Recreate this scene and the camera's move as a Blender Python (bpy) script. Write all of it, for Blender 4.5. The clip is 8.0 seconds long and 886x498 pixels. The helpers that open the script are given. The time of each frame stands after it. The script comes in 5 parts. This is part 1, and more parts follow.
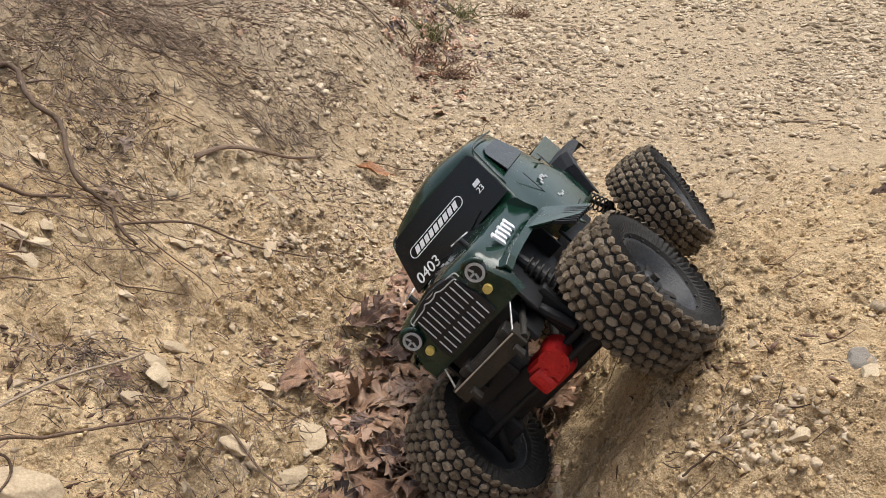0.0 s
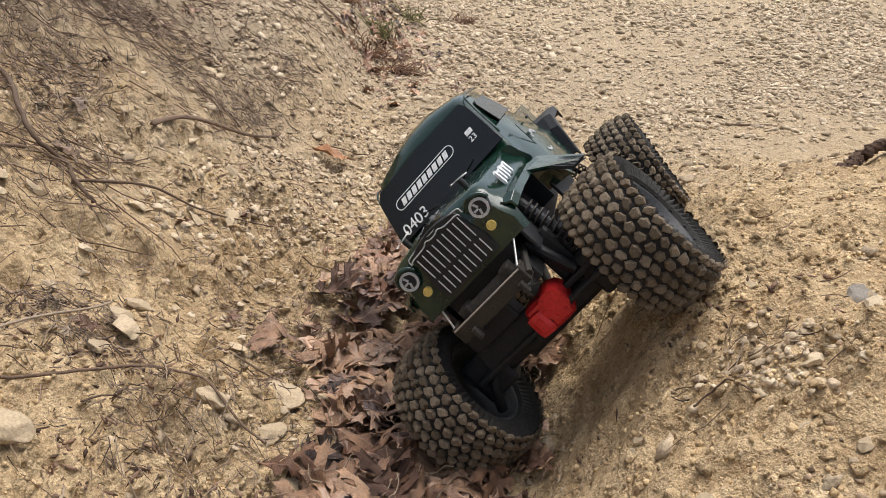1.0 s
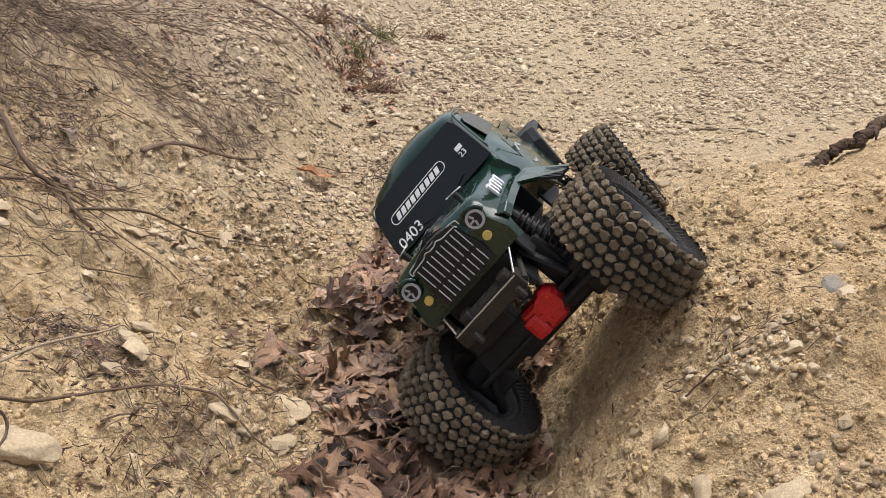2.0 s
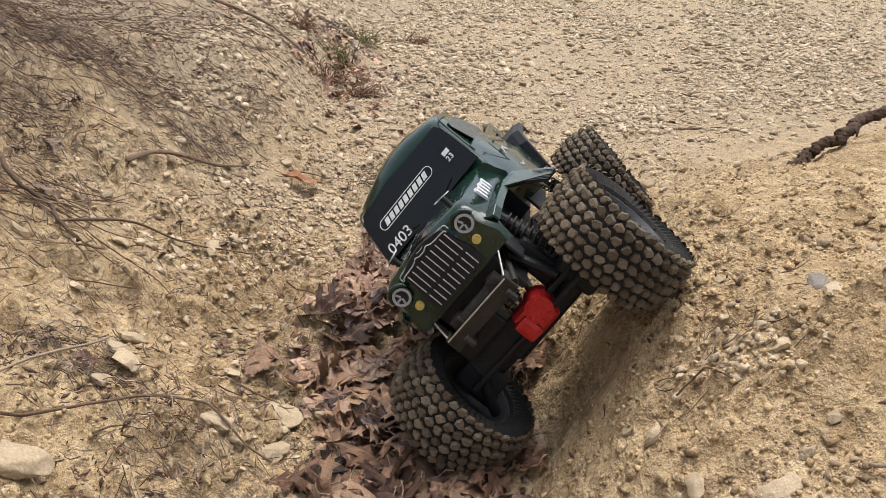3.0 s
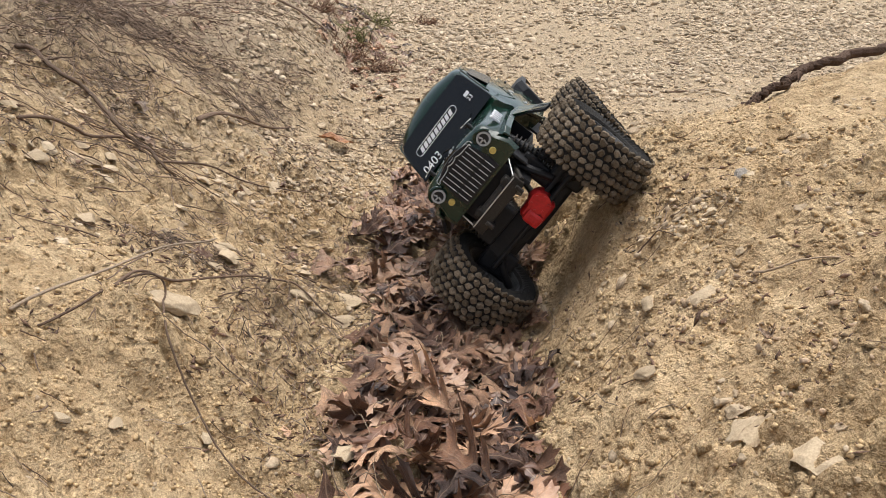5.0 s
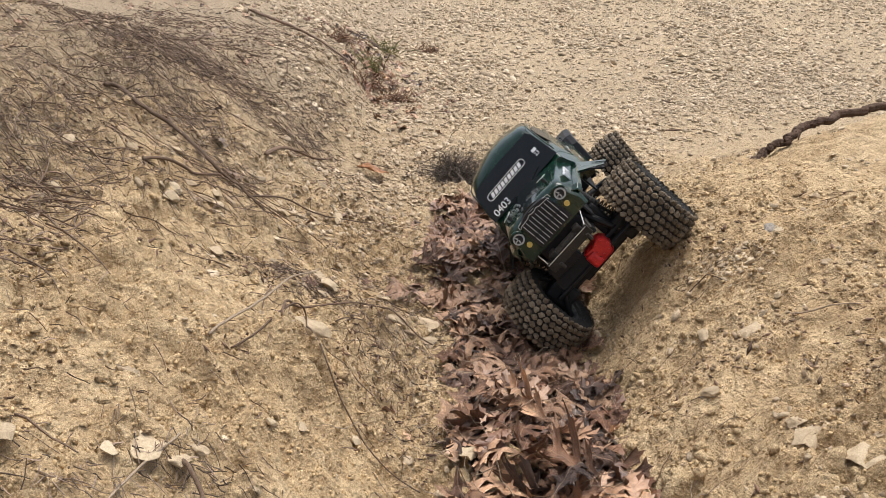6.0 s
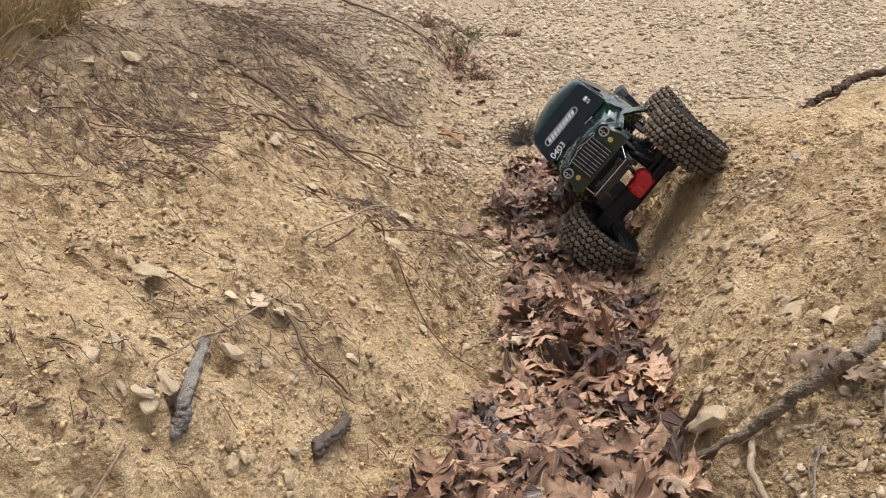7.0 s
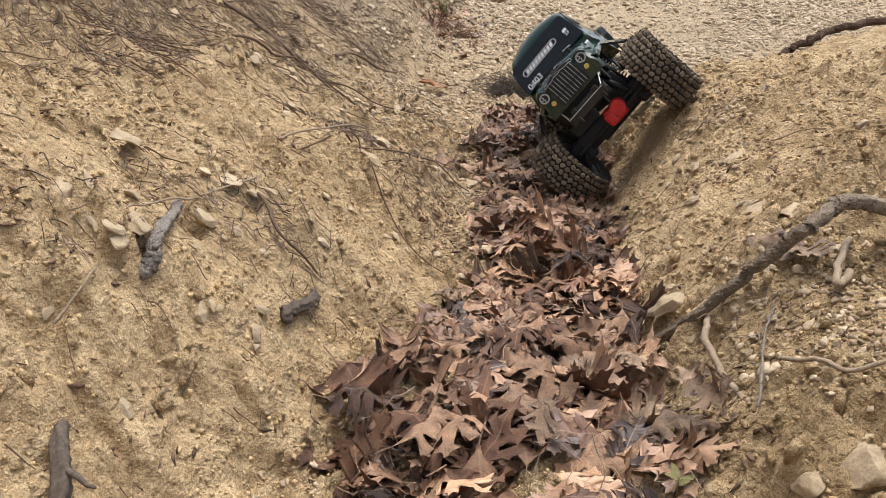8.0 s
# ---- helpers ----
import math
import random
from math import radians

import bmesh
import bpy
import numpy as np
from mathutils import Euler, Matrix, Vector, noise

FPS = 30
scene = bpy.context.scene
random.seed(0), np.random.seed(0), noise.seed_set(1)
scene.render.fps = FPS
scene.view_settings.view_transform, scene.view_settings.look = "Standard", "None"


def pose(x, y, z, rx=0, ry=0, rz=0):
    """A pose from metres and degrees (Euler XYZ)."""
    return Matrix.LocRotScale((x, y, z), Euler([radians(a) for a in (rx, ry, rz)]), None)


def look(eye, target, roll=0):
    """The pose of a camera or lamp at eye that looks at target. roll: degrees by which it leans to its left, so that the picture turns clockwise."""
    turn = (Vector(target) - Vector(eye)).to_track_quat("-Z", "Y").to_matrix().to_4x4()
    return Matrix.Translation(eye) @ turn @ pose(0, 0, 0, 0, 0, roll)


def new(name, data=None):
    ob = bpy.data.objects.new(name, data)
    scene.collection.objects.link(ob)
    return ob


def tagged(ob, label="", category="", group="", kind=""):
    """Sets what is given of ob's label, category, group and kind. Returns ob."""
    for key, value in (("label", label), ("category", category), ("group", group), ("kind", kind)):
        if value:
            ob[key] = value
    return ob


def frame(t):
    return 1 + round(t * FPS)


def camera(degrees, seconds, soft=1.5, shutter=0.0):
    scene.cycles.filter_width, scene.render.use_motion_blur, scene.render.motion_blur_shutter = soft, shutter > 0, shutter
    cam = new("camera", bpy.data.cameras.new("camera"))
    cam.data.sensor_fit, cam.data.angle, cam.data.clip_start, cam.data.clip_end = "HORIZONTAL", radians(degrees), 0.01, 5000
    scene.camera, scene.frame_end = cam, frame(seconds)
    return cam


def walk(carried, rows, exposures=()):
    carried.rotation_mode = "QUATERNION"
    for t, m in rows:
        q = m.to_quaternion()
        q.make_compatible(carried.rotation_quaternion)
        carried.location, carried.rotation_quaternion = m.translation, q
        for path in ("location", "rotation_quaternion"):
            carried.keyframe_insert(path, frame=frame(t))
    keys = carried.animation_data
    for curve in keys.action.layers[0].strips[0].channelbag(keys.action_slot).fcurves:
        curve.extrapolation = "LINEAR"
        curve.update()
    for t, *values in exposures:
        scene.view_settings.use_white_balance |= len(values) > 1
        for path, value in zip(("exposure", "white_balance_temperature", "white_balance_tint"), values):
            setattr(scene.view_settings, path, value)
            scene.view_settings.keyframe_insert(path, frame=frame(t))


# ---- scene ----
cam = camera(58.1, 8.0, soft=0.5)
PATH = [
    (0, (0.009, 0.006, 0.55), (0.001, 1.804, -0.324), -0.1),
    (0.5, (-0.033, -0.006, 0.494), (0.048, 1.802, -0.358), 2.4),
    (1, (-0.049, -0.005, 0.481), (0.13, 1.811, -0.338), 3.5),
    (1.5, (-0.058, -0.011, 0.489), (0.148, 1.81, -0.31), 2.6),
    (2, (-0.071, -0.035, 0.492), (0.169, 1.788, -0.293), 1.8),
    (3.5, (-0.078, -0.038, 0.495), (0.201, 1.784, -0.283), 1.1),
    (4, (-0.108, -0.06, 0.488), (0.172, 1.754, -0.306), 1.3),
    (4.5, (-0.159, -0.144, 0.543), (0.235, 1.644, -0.261), 3.4),
    (5, (-0.133, -0.284, 0.508), (0.124, 1.528, -0.299), -0.4),
    (5.2, (-0.135, -0.332, 0.534), (0.02, 1.492, -0.27), -1.7),
    (6.3, (-0.353, -0.431, 0.61), (0.057, 1.364, -0.172), 3.0),
    (6.5, (-0.339, -0.473, 0.588), (0.047, 1.326, -0.195), 2.5),
    (7, (-0.294, -0.602, 0.583), (-0.169, 1.23, -0.21), -1.1),
    (7.5, (-0.286, -0.632, 0.515), (-0.155, 1.186, -0.309), 0.4),
    (8, (-0.289, -0.659, 0.495), (-0.115, 1.156, -0.328), 1.4),
]
walk(cam, [(t, look(eye, target, roll)) for t, eye, target, roll in PATH])

# ---- light ----
world = bpy.data.worlds.new("overcast")
scene.world = world
world.use_nodes = True
wn = world.node_tree.nodes
sky = wn.new("ShaderNodeTexSky")
sky.sky_type = "NISHITA"
sky.sun_disc = False
sky.sun_elevation = radians(76)
sky.sun_rotation = radians(37)
sky.dust_density = 4.0
grey = wn.new("ShaderNodeRGBToBW")
cloud = wn.new("ShaderNodeMix")
cloud.data_type = "RGBA"
cloud.inputs["Factor"].default_value = 0.5
world.node_tree.links.new(sky.outputs[0], grey.inputs[0])
world.node_tree.links.new(sky.outputs[0], cloud.inputs["A"])
world.node_tree.links.new(grey.outputs[0], cloud.inputs["B"])
world.node_tree.links.new(cloud.outputs["Result"], wn["Background"].inputs[0])
wn["Background"].inputs[1].default_value = 0.14
sun_data = bpy.data.lights.new("sun", "SUN")
sun_data.energy = 1.35
sun_data.angle = radians(40)
sun_data.color = (1.0, 0.98, 0.955)
sun = new("sun", sun_data)
sun.matrix_world = look((0.6, 1.3, 4.2), (0, 0.5, 0))
scene.view_settings.exposure = 0.91


# ---- materials ----
def node_mat(name, rough=0.8, metal=0.0, spec=0.3):
    m = bpy.data.materials.new(name)
    m.use_nodes = True
    b = m.node_tree.nodes["Principled BSDF"]
    b.inputs["Roughness"].default_value = rough
    b.inputs["Metallic"].default_value = metal
    b.inputs["Specular IOR Level"].default_value = spec
    return m, m.node_tree.nodes, m.node_tree.links, b


def noise_node(n, l, scale, detail=4.0, rough=0.6, coord=None):
    t = n.new("ShaderNodeTexNoise")
    t.inputs["Scale"].default_value = scale
    t.inputs["Detail"].default_value = detail
    t.inputs["Roughness"].default_value = rough
    if coord is not None:
        l.new(coord, t.inputs["Vector"])
    return t.outputs["Fac"]


def ramp(n, l, fac, stops):
    r = n.new("ShaderNodeValToRGB")
    while len(r.color_ramp.elements) < len(stops):
        r.color_ramp.elements.new(0.5)
    for e, (p, c) in zip(r.color_ramp.elements, stops):
        e.position, e.color = p, (*c, 1) if len(c) == 3 else c
    l.new(fac, r.inputs[0])
    return r.outputs[0]


def mix(n, l, fac, a, b, mode="MIX"):
    x = n.new("ShaderNodeMix")
    x.data_type, x.blend_type = "RGBA", mode
    for sock, v in ((x.inputs["Factor"], fac), (x.inputs["A"], a), (x.inputs["B"], b)):
        if isinstance(v, (int, float)):
            sock.default_value = v
        elif isinstance(v, tuple):
            sock.default_value = (*v, 1)
        else:
            l.new(v, sock)
    return x.outputs["Result"]


def bump(n, l, b, height, strength, dist):
    k = n.new("ShaderNodeBump")
    k.inputs["Strength"].default_value = strength
    k.inputs["Distance"].default_value = dist
    l.new(height, k.inputs["Height"])
    l.new(k.outputs[0], b.inputs["Normal"])


def grained(name, dark, light, scale=40.0, rough=0.85, metal=0.0, spec=0.3, depth=0.002, island=0.0, objrand=0.0, coat=0.0):
    """Two-scale mottled surface; island or objrand: how far single pieces differ in tone."""
    m, n, l, b = node_mat(name, rough, metal, spec)
    co = n.new("ShaderNodeTexCoord").outputs["Object"]
    a = noise_node(n, l, scale, 5, 0.65, co)
    c = noise_node(n, l, scale * 7, 3, 0.6, co)
    col = mix(n, l, a, dark, light)
    col = mix(n, l, 0.5, col, ramp(n, l, c, [(0.3, tuple(v * 0.75 for v in dark)), (0.7, tuple(min(1, v * 1.1) for v in light))]))
    src = None
    if island:
        src, amt = n.new("ShaderNodeNewGeometry").outputs["Random Per Island"], island
    if objrand:
        src, amt = n.new("ShaderNodeObjectInfo").outputs["Random"], objrand
    if src is not None:
        lo, hi = 1 - amt, 1 + amt
        col = mix(n, l, 1.0, col, ramp(n, l, src, [(0, (lo, lo * 0.97, lo * 0.93)), (0.5, (1, 0.96, 0.92)), (1, (hi, hi, hi))]), "MULTIPLY")
    l.new(col, b.inputs["Base Color"])
    b.inputs["Coat Weight"].default_value = coat
    if depth:
        bump(n, l, b, c, 0.6, depth)
    return m


def soil_mat():
    m, n, l, b = node_mat("sandy_soil", 0.96, 0, 0.08)
    g = n.new("ShaderNodeNewGeometry").outputs["Position"]
    big = noise_node(n, l, 5, 5, 0.6, g)
    mid = noise_node(n, l, 38, 6, 0.7, g)
    fine = noise_node(n, l, 260, 4, 0.7, g)
    grit = noise_node(n, l, 900, 2, 0.6, g)
    ochre = mix(n, l, ramp(n, l, mid, [(0.32, (0, 0, 0)), (0.68, (1, 1, 1))]), (0.39, 0.272, 0.150), (0.74, 0.57, 0.35))
    damp = mix(n, l, mid, (0.27, 0.178, 0.095), (0.53, 0.385, 0.215))
    col = mix(n, l, ramp(n, l, big, [(0.36, (0.55, 0.55, 0.55)), (0.56, (0, 0, 0))]), ochre, damp)
    sep = n.new("ShaderNodeSeparateXYZ")
    l.new(g, sep.inputs[0])
    far = n.new("ShaderNodeMapRange")
    far.inputs["From Min"].default_value, far.inputs["From Max"].default_value = 0.75, 1.9
    drift = n.new("ShaderNodeMath")
    drift.operation = "MULTIPLY_ADD"
    drift.inputs[1].default_value = 1.6
    l.new(big, drift.inputs[0])
    l.new(sep.outputs["Y"], drift.inputs[2])
    shift = n.new("ShaderNodeMath")
    shift.operation = "SUBTRACT"
    shift.inputs[1].default_value = 0.8
    l.new(drift.outputs[0], shift.inputs[0])
    l.new(shift.outputs[0], far.inputs["Value"])
    road = mix(n, l, mid, (0.34, 0.26, 0.165), (0.57, 0.455, 0.31))
    col = mix(n, l, far.outputs[0], col, road)
    lean = n.new("ShaderNodeMath")
    lean.operation = "MULTIPLY_ADD"
    lean.inputs[1].default_value = 0.35
    l.new(sep.outputs["Y"], lean.inputs[0])
    away = n.new("ShaderNodeMath")
    away.operation = "SUBTRACT"
    l.new(big, lean.inputs[2])
    l.new(lean.outputs[0], away.inputs[0])
    l.new(sep.outputs["X"], away.inputs[1])
    humus = n.new("ShaderNodeMapRange")
    humus.inputs["From Min"].default_value, humus.inputs["From Max"].default_value, humus.inputs["To Max"].default_value = 1.30, 1.62, 0.45
    l.new(away.outputs[0], humus.inputs["Value"])
    col = mix(n, l, humus.outputs[0], col, mix(n, l, mid, (0.23, 0.18, 0.13), (0.45, 0.365, 0.275)))
    dug = n.new("ShaderNodeMath")
    dug.operation = "MULTIPLY_ADD"
    dug.inputs[1].default_value = 0.45
    l.new(big, dug.inputs[0])
    turned = n.new("ShaderNodeMath")
    turned.operation = "SUBTRACT"
    l.new(sep.outputs["X"], turned.inputs[0])
    l.new(sep.outputs["Y"], turned.inputs[1])
    l.new(turned.outputs[0], dug.inputs[2])
    loam = n.new("ShaderNodeMapRange")
    loam.inputs["From Min"].default_value, loam.inputs["From Max"].default_value, loam.inputs["To Max"].default_value = 0.25, 0.36, 0.85
    l.new(dug.outputs[0], loam.inputs["Value"])
    bankside = n.new("ShaderNodeMapRange")
    bankside.inputs["From Min"].default_value, bankside.inputs["From Max"].default_value = -0.06, 0.0
    l.new(sep.outputs["X"], bankside.inputs["Value"])
    edge = n.new("ShaderNodeMapRange")
    edge.inputs["From Min"].default_value, edge.inputs["From Max"].default_value, edge.inputs["To Min"].default_value, edge.inputs["To Max"].default_value = 0.30, 0.60, 1.0, 0.0
    l.new(sep.outputs["X"], edge.inputs["Value"])
    patch = n.new("ShaderNodeMath")
    patch.operation = "MULTIPLY"
    l.new(bankside.outputs[0], patch.inputs[0])
    l.new(edge.outputs[0], patch.inputs[1])
    loamy = n.new("ShaderNodeMath")
    loamy.operation = "MULTIPLY"
    l.new(loam.outputs[0], loamy.inputs[0])
    l.new(patch.outputs[0], loamy.inputs[1])
    col = mix(n, l, loamy.outputs[0], col, mix(n, l, mid, (0.27, 0.19, 0.105), (0.54, 0.40, 0.225)))
    speck = ramp(n, l, fine, [(0.29, (0.42, 0.37, 0.32)), (0.39, (0.94, 0.92, 0.90)), (0.56, (1.08, 1.08, 1.08)), (0.68, (1.25, 1.23, 1.2))])
    col = mix(n, l, 0.85, col, speck, "MULTIPLY")
    col = mix(n, l, 0.55, col, ramp(n, l, grit, [(0.33, (0.42, 0.38, 0.34)), (0.6, (1.2, 1.2, 1.2))]), "MULTIPLY")
    l.new(col, b.inputs["Base Color"])
    add = n.new("ShaderNodeMath")
    add.operation = "ADD"
    l.new(fine, add.inputs[0])
    l.new(mid, add.inputs[1])
    lump = noise_node(n, l, 75, 4, 0.55, g)
    crumbs = n.new("ShaderNodeMath")
    crumbs.operation = "MULTIPLY_ADD"
    crumbs.inputs[1].default_value = 3.2
    l.new(lump, crumbs.inputs[0])
    l.new(add.outputs[0], crumbs.inputs[2])
    bump(n, l, b, crumbs.outputs[0], 1.0, 0.0055)
    return m


def leaf_mat(name, dark, light, red):
    m, n, l, b = node_mat(name, 0.5, 0, 0.5)
    uv = n.new("ShaderNodeUVMap").outputs[0]
    g = n.new("ShaderNodeTexCoord").outputs["Object"]
    rnd = n.new("ShaderNodeObjectInfo").outputs["Random"]
    isl = n.new("ShaderNodeNewGeometry").outputs["Random Per Island"]
    pick = n.new("ShaderNodeMath")
    pick.operation = "FRACT"
    add = n.new("ShaderNodeMath")
    add.operation = "ADD"
    l.new(rnd, add.inputs[0])
    l.new(isl, add.inputs[1])
    l.new(add.outputs[0], pick.inputs[0])
    half = tuple((a + c) / 2 for a, c in zip(dark, red))
    pale = tuple(min(1, c * 1.55) for c in light)
    base = ramp(n, l, pick.outputs[0], [(0, dark), (0.14, half), (0.32, red), (0.5, tuple((a + c) / 2 for a, c in zip(light, red))), (0.66, light), (0.78, pale), (0.88, tuple(c * 0.75 for c in red)), (1.0, pale)])
    mott = noise_node(n, l, 55, 5, 0.7, g)
    col = mix(n, l, 0.8, base, ramp(n, l, mott, [(0.3, (0.5, 0.45, 0.45)), (0.65, (1.2, 1.17, 1.15))]), "MULTIPLY")
    blotch = noise_node(n, l, 5, 4, 0.65, g)
    col = mix(n, l, 0.9, col, ramp(n, l, blotch, [(0.33, (0.38, 0.34, 0.34)), (0.5, (0.95, 0.95, 0.95)), (0.68, (1.35, 1.3, 1.22))]), "MULTIPLY")
    sep = n.new("ShaderNodeSeparateXYZ")
    l.new(uv, sep.inputs[0])
    v = n.new("ShaderNodeMath")
    v.operation = "ABSOLUTE"
    l.new(sep.outputs["Y"], v.inputs[0])
    rib = ramp(n, l, v.outputs[0], [(0.004, (0.55, 0.55, 0.55)), (0.009, (0, 0, 0))])
    side = n.new("ShaderNodeMath")
    side.operation = "MULTIPLY_ADD"
    side.inputs[1].default_value = -0.8
    l.new(v.outputs[0], side.inputs[0])
    l.new(sep.outputs["X"], side.inputs[2])
    wave = n.new("ShaderNodeMath")
    wave.operation = "PINGPONG"
    wave.inputs[1].default_value = 0.062
    l.new(side.outputs[0], wave.inputs[0])
    vein = ramp(n, l, wave.outputs[0], [(0.0015, (0.3, 0.3, 0.3)), (0.005, (0, 0, 0))])
    col = mix(n, l, rib, col, (0.36, 0.245, 0.155))
    col = mix(n, l, vein, col, (0.30, 0.195, 0.125))
    l.new(col, b.inputs["Base Color"])
    rr = ramp(n, l, mott, [(0.3, (0.25, 0.25, 0.25)), (0.7, (0.55, 0.55, 0.55))])
    l.new(rr, b.inputs["Roughness"])
    relief = n.new("ShaderNodeMath")
    relief.operation = "MULTIPLY_ADD"
    relief.inputs[1].default_value = 2.5
    l.new(wave.outputs[0], relief.inputs[0])
    l.new(mott, relief.inputs[2])
    bump(n, l, b, relief.outputs[0], 0.8, 0.003)
    return m


SOIL = soil_mat()
CLOD = grained("soil_crumb", (0.35, 0.245, 0.13), (0.67, 0.51, 0.30), 60, 0.97, spec=0.1, island=0.22)
BROWNGRIT = grained("brown_grit", (0.20, 0.14, 0.09), (0.44, 0.33, 0.22), 80, 0.92, island=0.45)
PEBBLE = grained("pebble_stone", (0.34, 0.265, 0.175), (0.58, 0.475, 0.34), 60, 0.95, spec=0.1, island=0.30)
GRAVEL = grained("road_gravel", (0.36, 0.285, 0.195), (0.58, 0.48, 0.35), 50, 0.95, spec=0.1, island=0.27)
STONE = grained("pale_limestone", (0.32, 0.245, 0.155), (0.55, 0.45, 0.31), 3, 0.9, objrand=0.16, depth=0.0006)
BARKBIT = grained("bark_bits", (0.06, 0.036, 0.026), (0.24, 0.15, 0.10), 60, 0.85, island=0.6)
GREYSTONE = grained("grey_stone", (0.20, 0.175, 0.145), (0.38, 0.335, 0.28), 45, 0.75, depth=0.003)
LEAF = leaf_mat("oak_leaf", (0.045, 0.029, 0.024), (0.42, 0.27, 0.168), (0.20, 0.100, 0.057))
PALELEAF = leaf_mat("pale_leaf", (0.29, 0.20, 0.13), (0.36, 0.265, 0.18), (0.32, 0.225, 0.15))
ORANGELEAF = leaf_mat("orange_leaf", (0.30, 0.13, 0.05), (0.42, 0.20, 0.08), (0.36, 0.165, 0.065))
TWIG = grained("twig_bark", (0.085, 0.055, 0.038), (0.21, 0.145, 0.10), 70, 0.9, objrand=0.3)
PALETWIG = grained("pale_twig", (0.17, 0.12, 0.08), (0.46, 0.36, 0.25), 110, 0.9)
ROOT = grained("root_bark", (0.04, 0.03, 0.023), (0.46, 0.365, 0.27), 95, 0.95, spec=0.12, depth=0.008)
DARKROOT = grained("dark_root_bark", (0.045, 0.029, 0.021), (0.16, 0.105, 0.075), 120, 0.95, spec=0.12, depth=0.006)
GREYWOOD = grained("weathered_wood", (0.05, 0.043, 0.037), (0.44, 0.385, 0.33), 110, 0.95, spec=0.1, depth=0.006)
NEEDLE = grained("pine_needles", (0.08, 0.056, 0.042), (0.34, 0.255, 0.185), 30, 0.85, island=0.8, depth=0)
STRAW = grained("dry_grass", (0.30, 0.22, 0.11), (0.50, 0.39, 0.21), 30, 0.8, island=0.35, depth=0)
WEED = grained("red_weed", (0.15, 0.085, 0.055), (0.27, 0.165, 0.105), 30, 0.8, island=0.4, depth=0)
GREENWEED = grained("green_weed", (0.13, 0.125, 0.05), (0.24, 0.22, 0.10), 30, 0.8, island=0.4, depth=0)
TANGLE = grained("wiry_roots", (0.035, 0.028, 0.024), (0.15, 0.12, 0.095), 50, 0.9, island=0.6, depth=0)


# ---- mesh helpers ----
def mesh_of(name, verts, faces, mat, smooth=True, uv=None):
    me = bpy.data.meshes.new(name)
    v = np.asarray(verts, dtype=np.float32).reshape(-1, 3)
    if isinstance(faces, np.ndarray):
        nf, k = faces.shape
        me.vertices.add(len(v))
        me.vertices.foreach_set("co", v.ravel())
        me.loops.add(nf * k)
        me.loops.foreach_set("vertex_index", faces.ravel().astype(np.int32))
        me.polygons.add(nf)
        me.polygons.foreach_set("loop_start", np.arange(0, nf * k, k, dtype=np.int32))
        me.update(calc_edges=True)
        me.validate()
    else:
        me.from_pydata(v.tolist(), [], [tuple(f) for f in faces])
    if uv is not None:
        lay = me.uv_layers.new(name="UVMap")
        idx = np.empty(len(me.loops), dtype=np.int32)
        me.loops.foreach_get("vertex_index", idx)
        lay.data.foreach_set("uv", np.asarray(uv, dtype=np.float32)[idx].ravel())
    me.materials.append(mat)
    if smooth:
        me.polygons.foreach_set("use_smooth", np.ones(len(me.polygons), dtype=bool))
    me.update()
    return me


def part(name, me, parent, label="", m=None):
    """One mesh object under a thing or a part. me: a mesh, or (bmesh, material)."""
    if isinstance(me, tuple):
        bm, mat = me
        data = bpy.data.meshes.new(name)
        bmesh.ops.recalc_face_normals(bm, faces=bm.faces)
        bm.to_mesh(data)
        bm.free()
        data.materials.append(mat)
        me = data
    ob = new(name, me)
    ob.parent = parent
    if m is not None:
        ob.matrix_basis = m
    if label:
        ob["label"] = label
    return ob


def lattice(x, y, seed):
    x, y = x.astype(np.int64), y.astype(np.int64)
    h = (x * 374761393 + y * 668265263 + seed * 2246822519) & 0xFFFFFFFF
    h = ((h ^ (h >> 13)) * 1274126177) & 0xFFFFFFFF
    return ((h ^ (h >> 16)) & 0xFFFF) / 65535.0


def vnoise(x, y, size, seed):
    """Smooth value noise from -1 to 1 with cells of that size."""
    x, y = np.asarray(x, dtype=float) / size, np.asarray(y, dtype=float) / size
    i, j = np.floor(x), np.floor(y)
    u, v = x - i, y - j
    u, v = u * u * (3 - 2 * u), v * v * (3 - 2 * v)
    a, b = lattice(i, j, seed), lattice(i + 1, j, seed)
    c, d = lattice(i, j + 1, seed), lattice(i + 1, j + 1, seed)
    return 2 * ((a * (1 - u) + b * u) * (1 - v) + (c * (1 - u) + d * u) * v) - 1


# ---- the ground: a leaf-filled rut between two sandy banks, and a gravel track behind ----
STATIONS = np.array([-0.25, 0, 0.2, 0.4, 0.6, 0.8, 1.05, 1.4, 1.9, 2.8])
FOOT_LEFT = np.array([-0.437, -0.308, -0.210, -0.207, -0.144, -0.202, -0.161, -0.050, -0.076, 0.109])
FOOT_RIGHT = np.array([-0.061, -0.024, 0.015, 0.064, 0.125, 0.170, 0.164, 0.218, 0.323, 0.405])
FLOOR_Z = np.array([0.072, 0.052, 0.031, 0.021, 0.031, 0.018, 0.003, -0.010, 0.033, 0.052])
SLOPE_LEFT = np.array([1.347, 0.633, 0.552, 0.594, 0.591, 0.874, 0.545, 0.834, 0.228, 0.451])
BANK_H = np.array([0.161, 0.133, 0.173, 0.215, 0.179, 0.162, 0.088, 0.029, -0.061, -0.052])
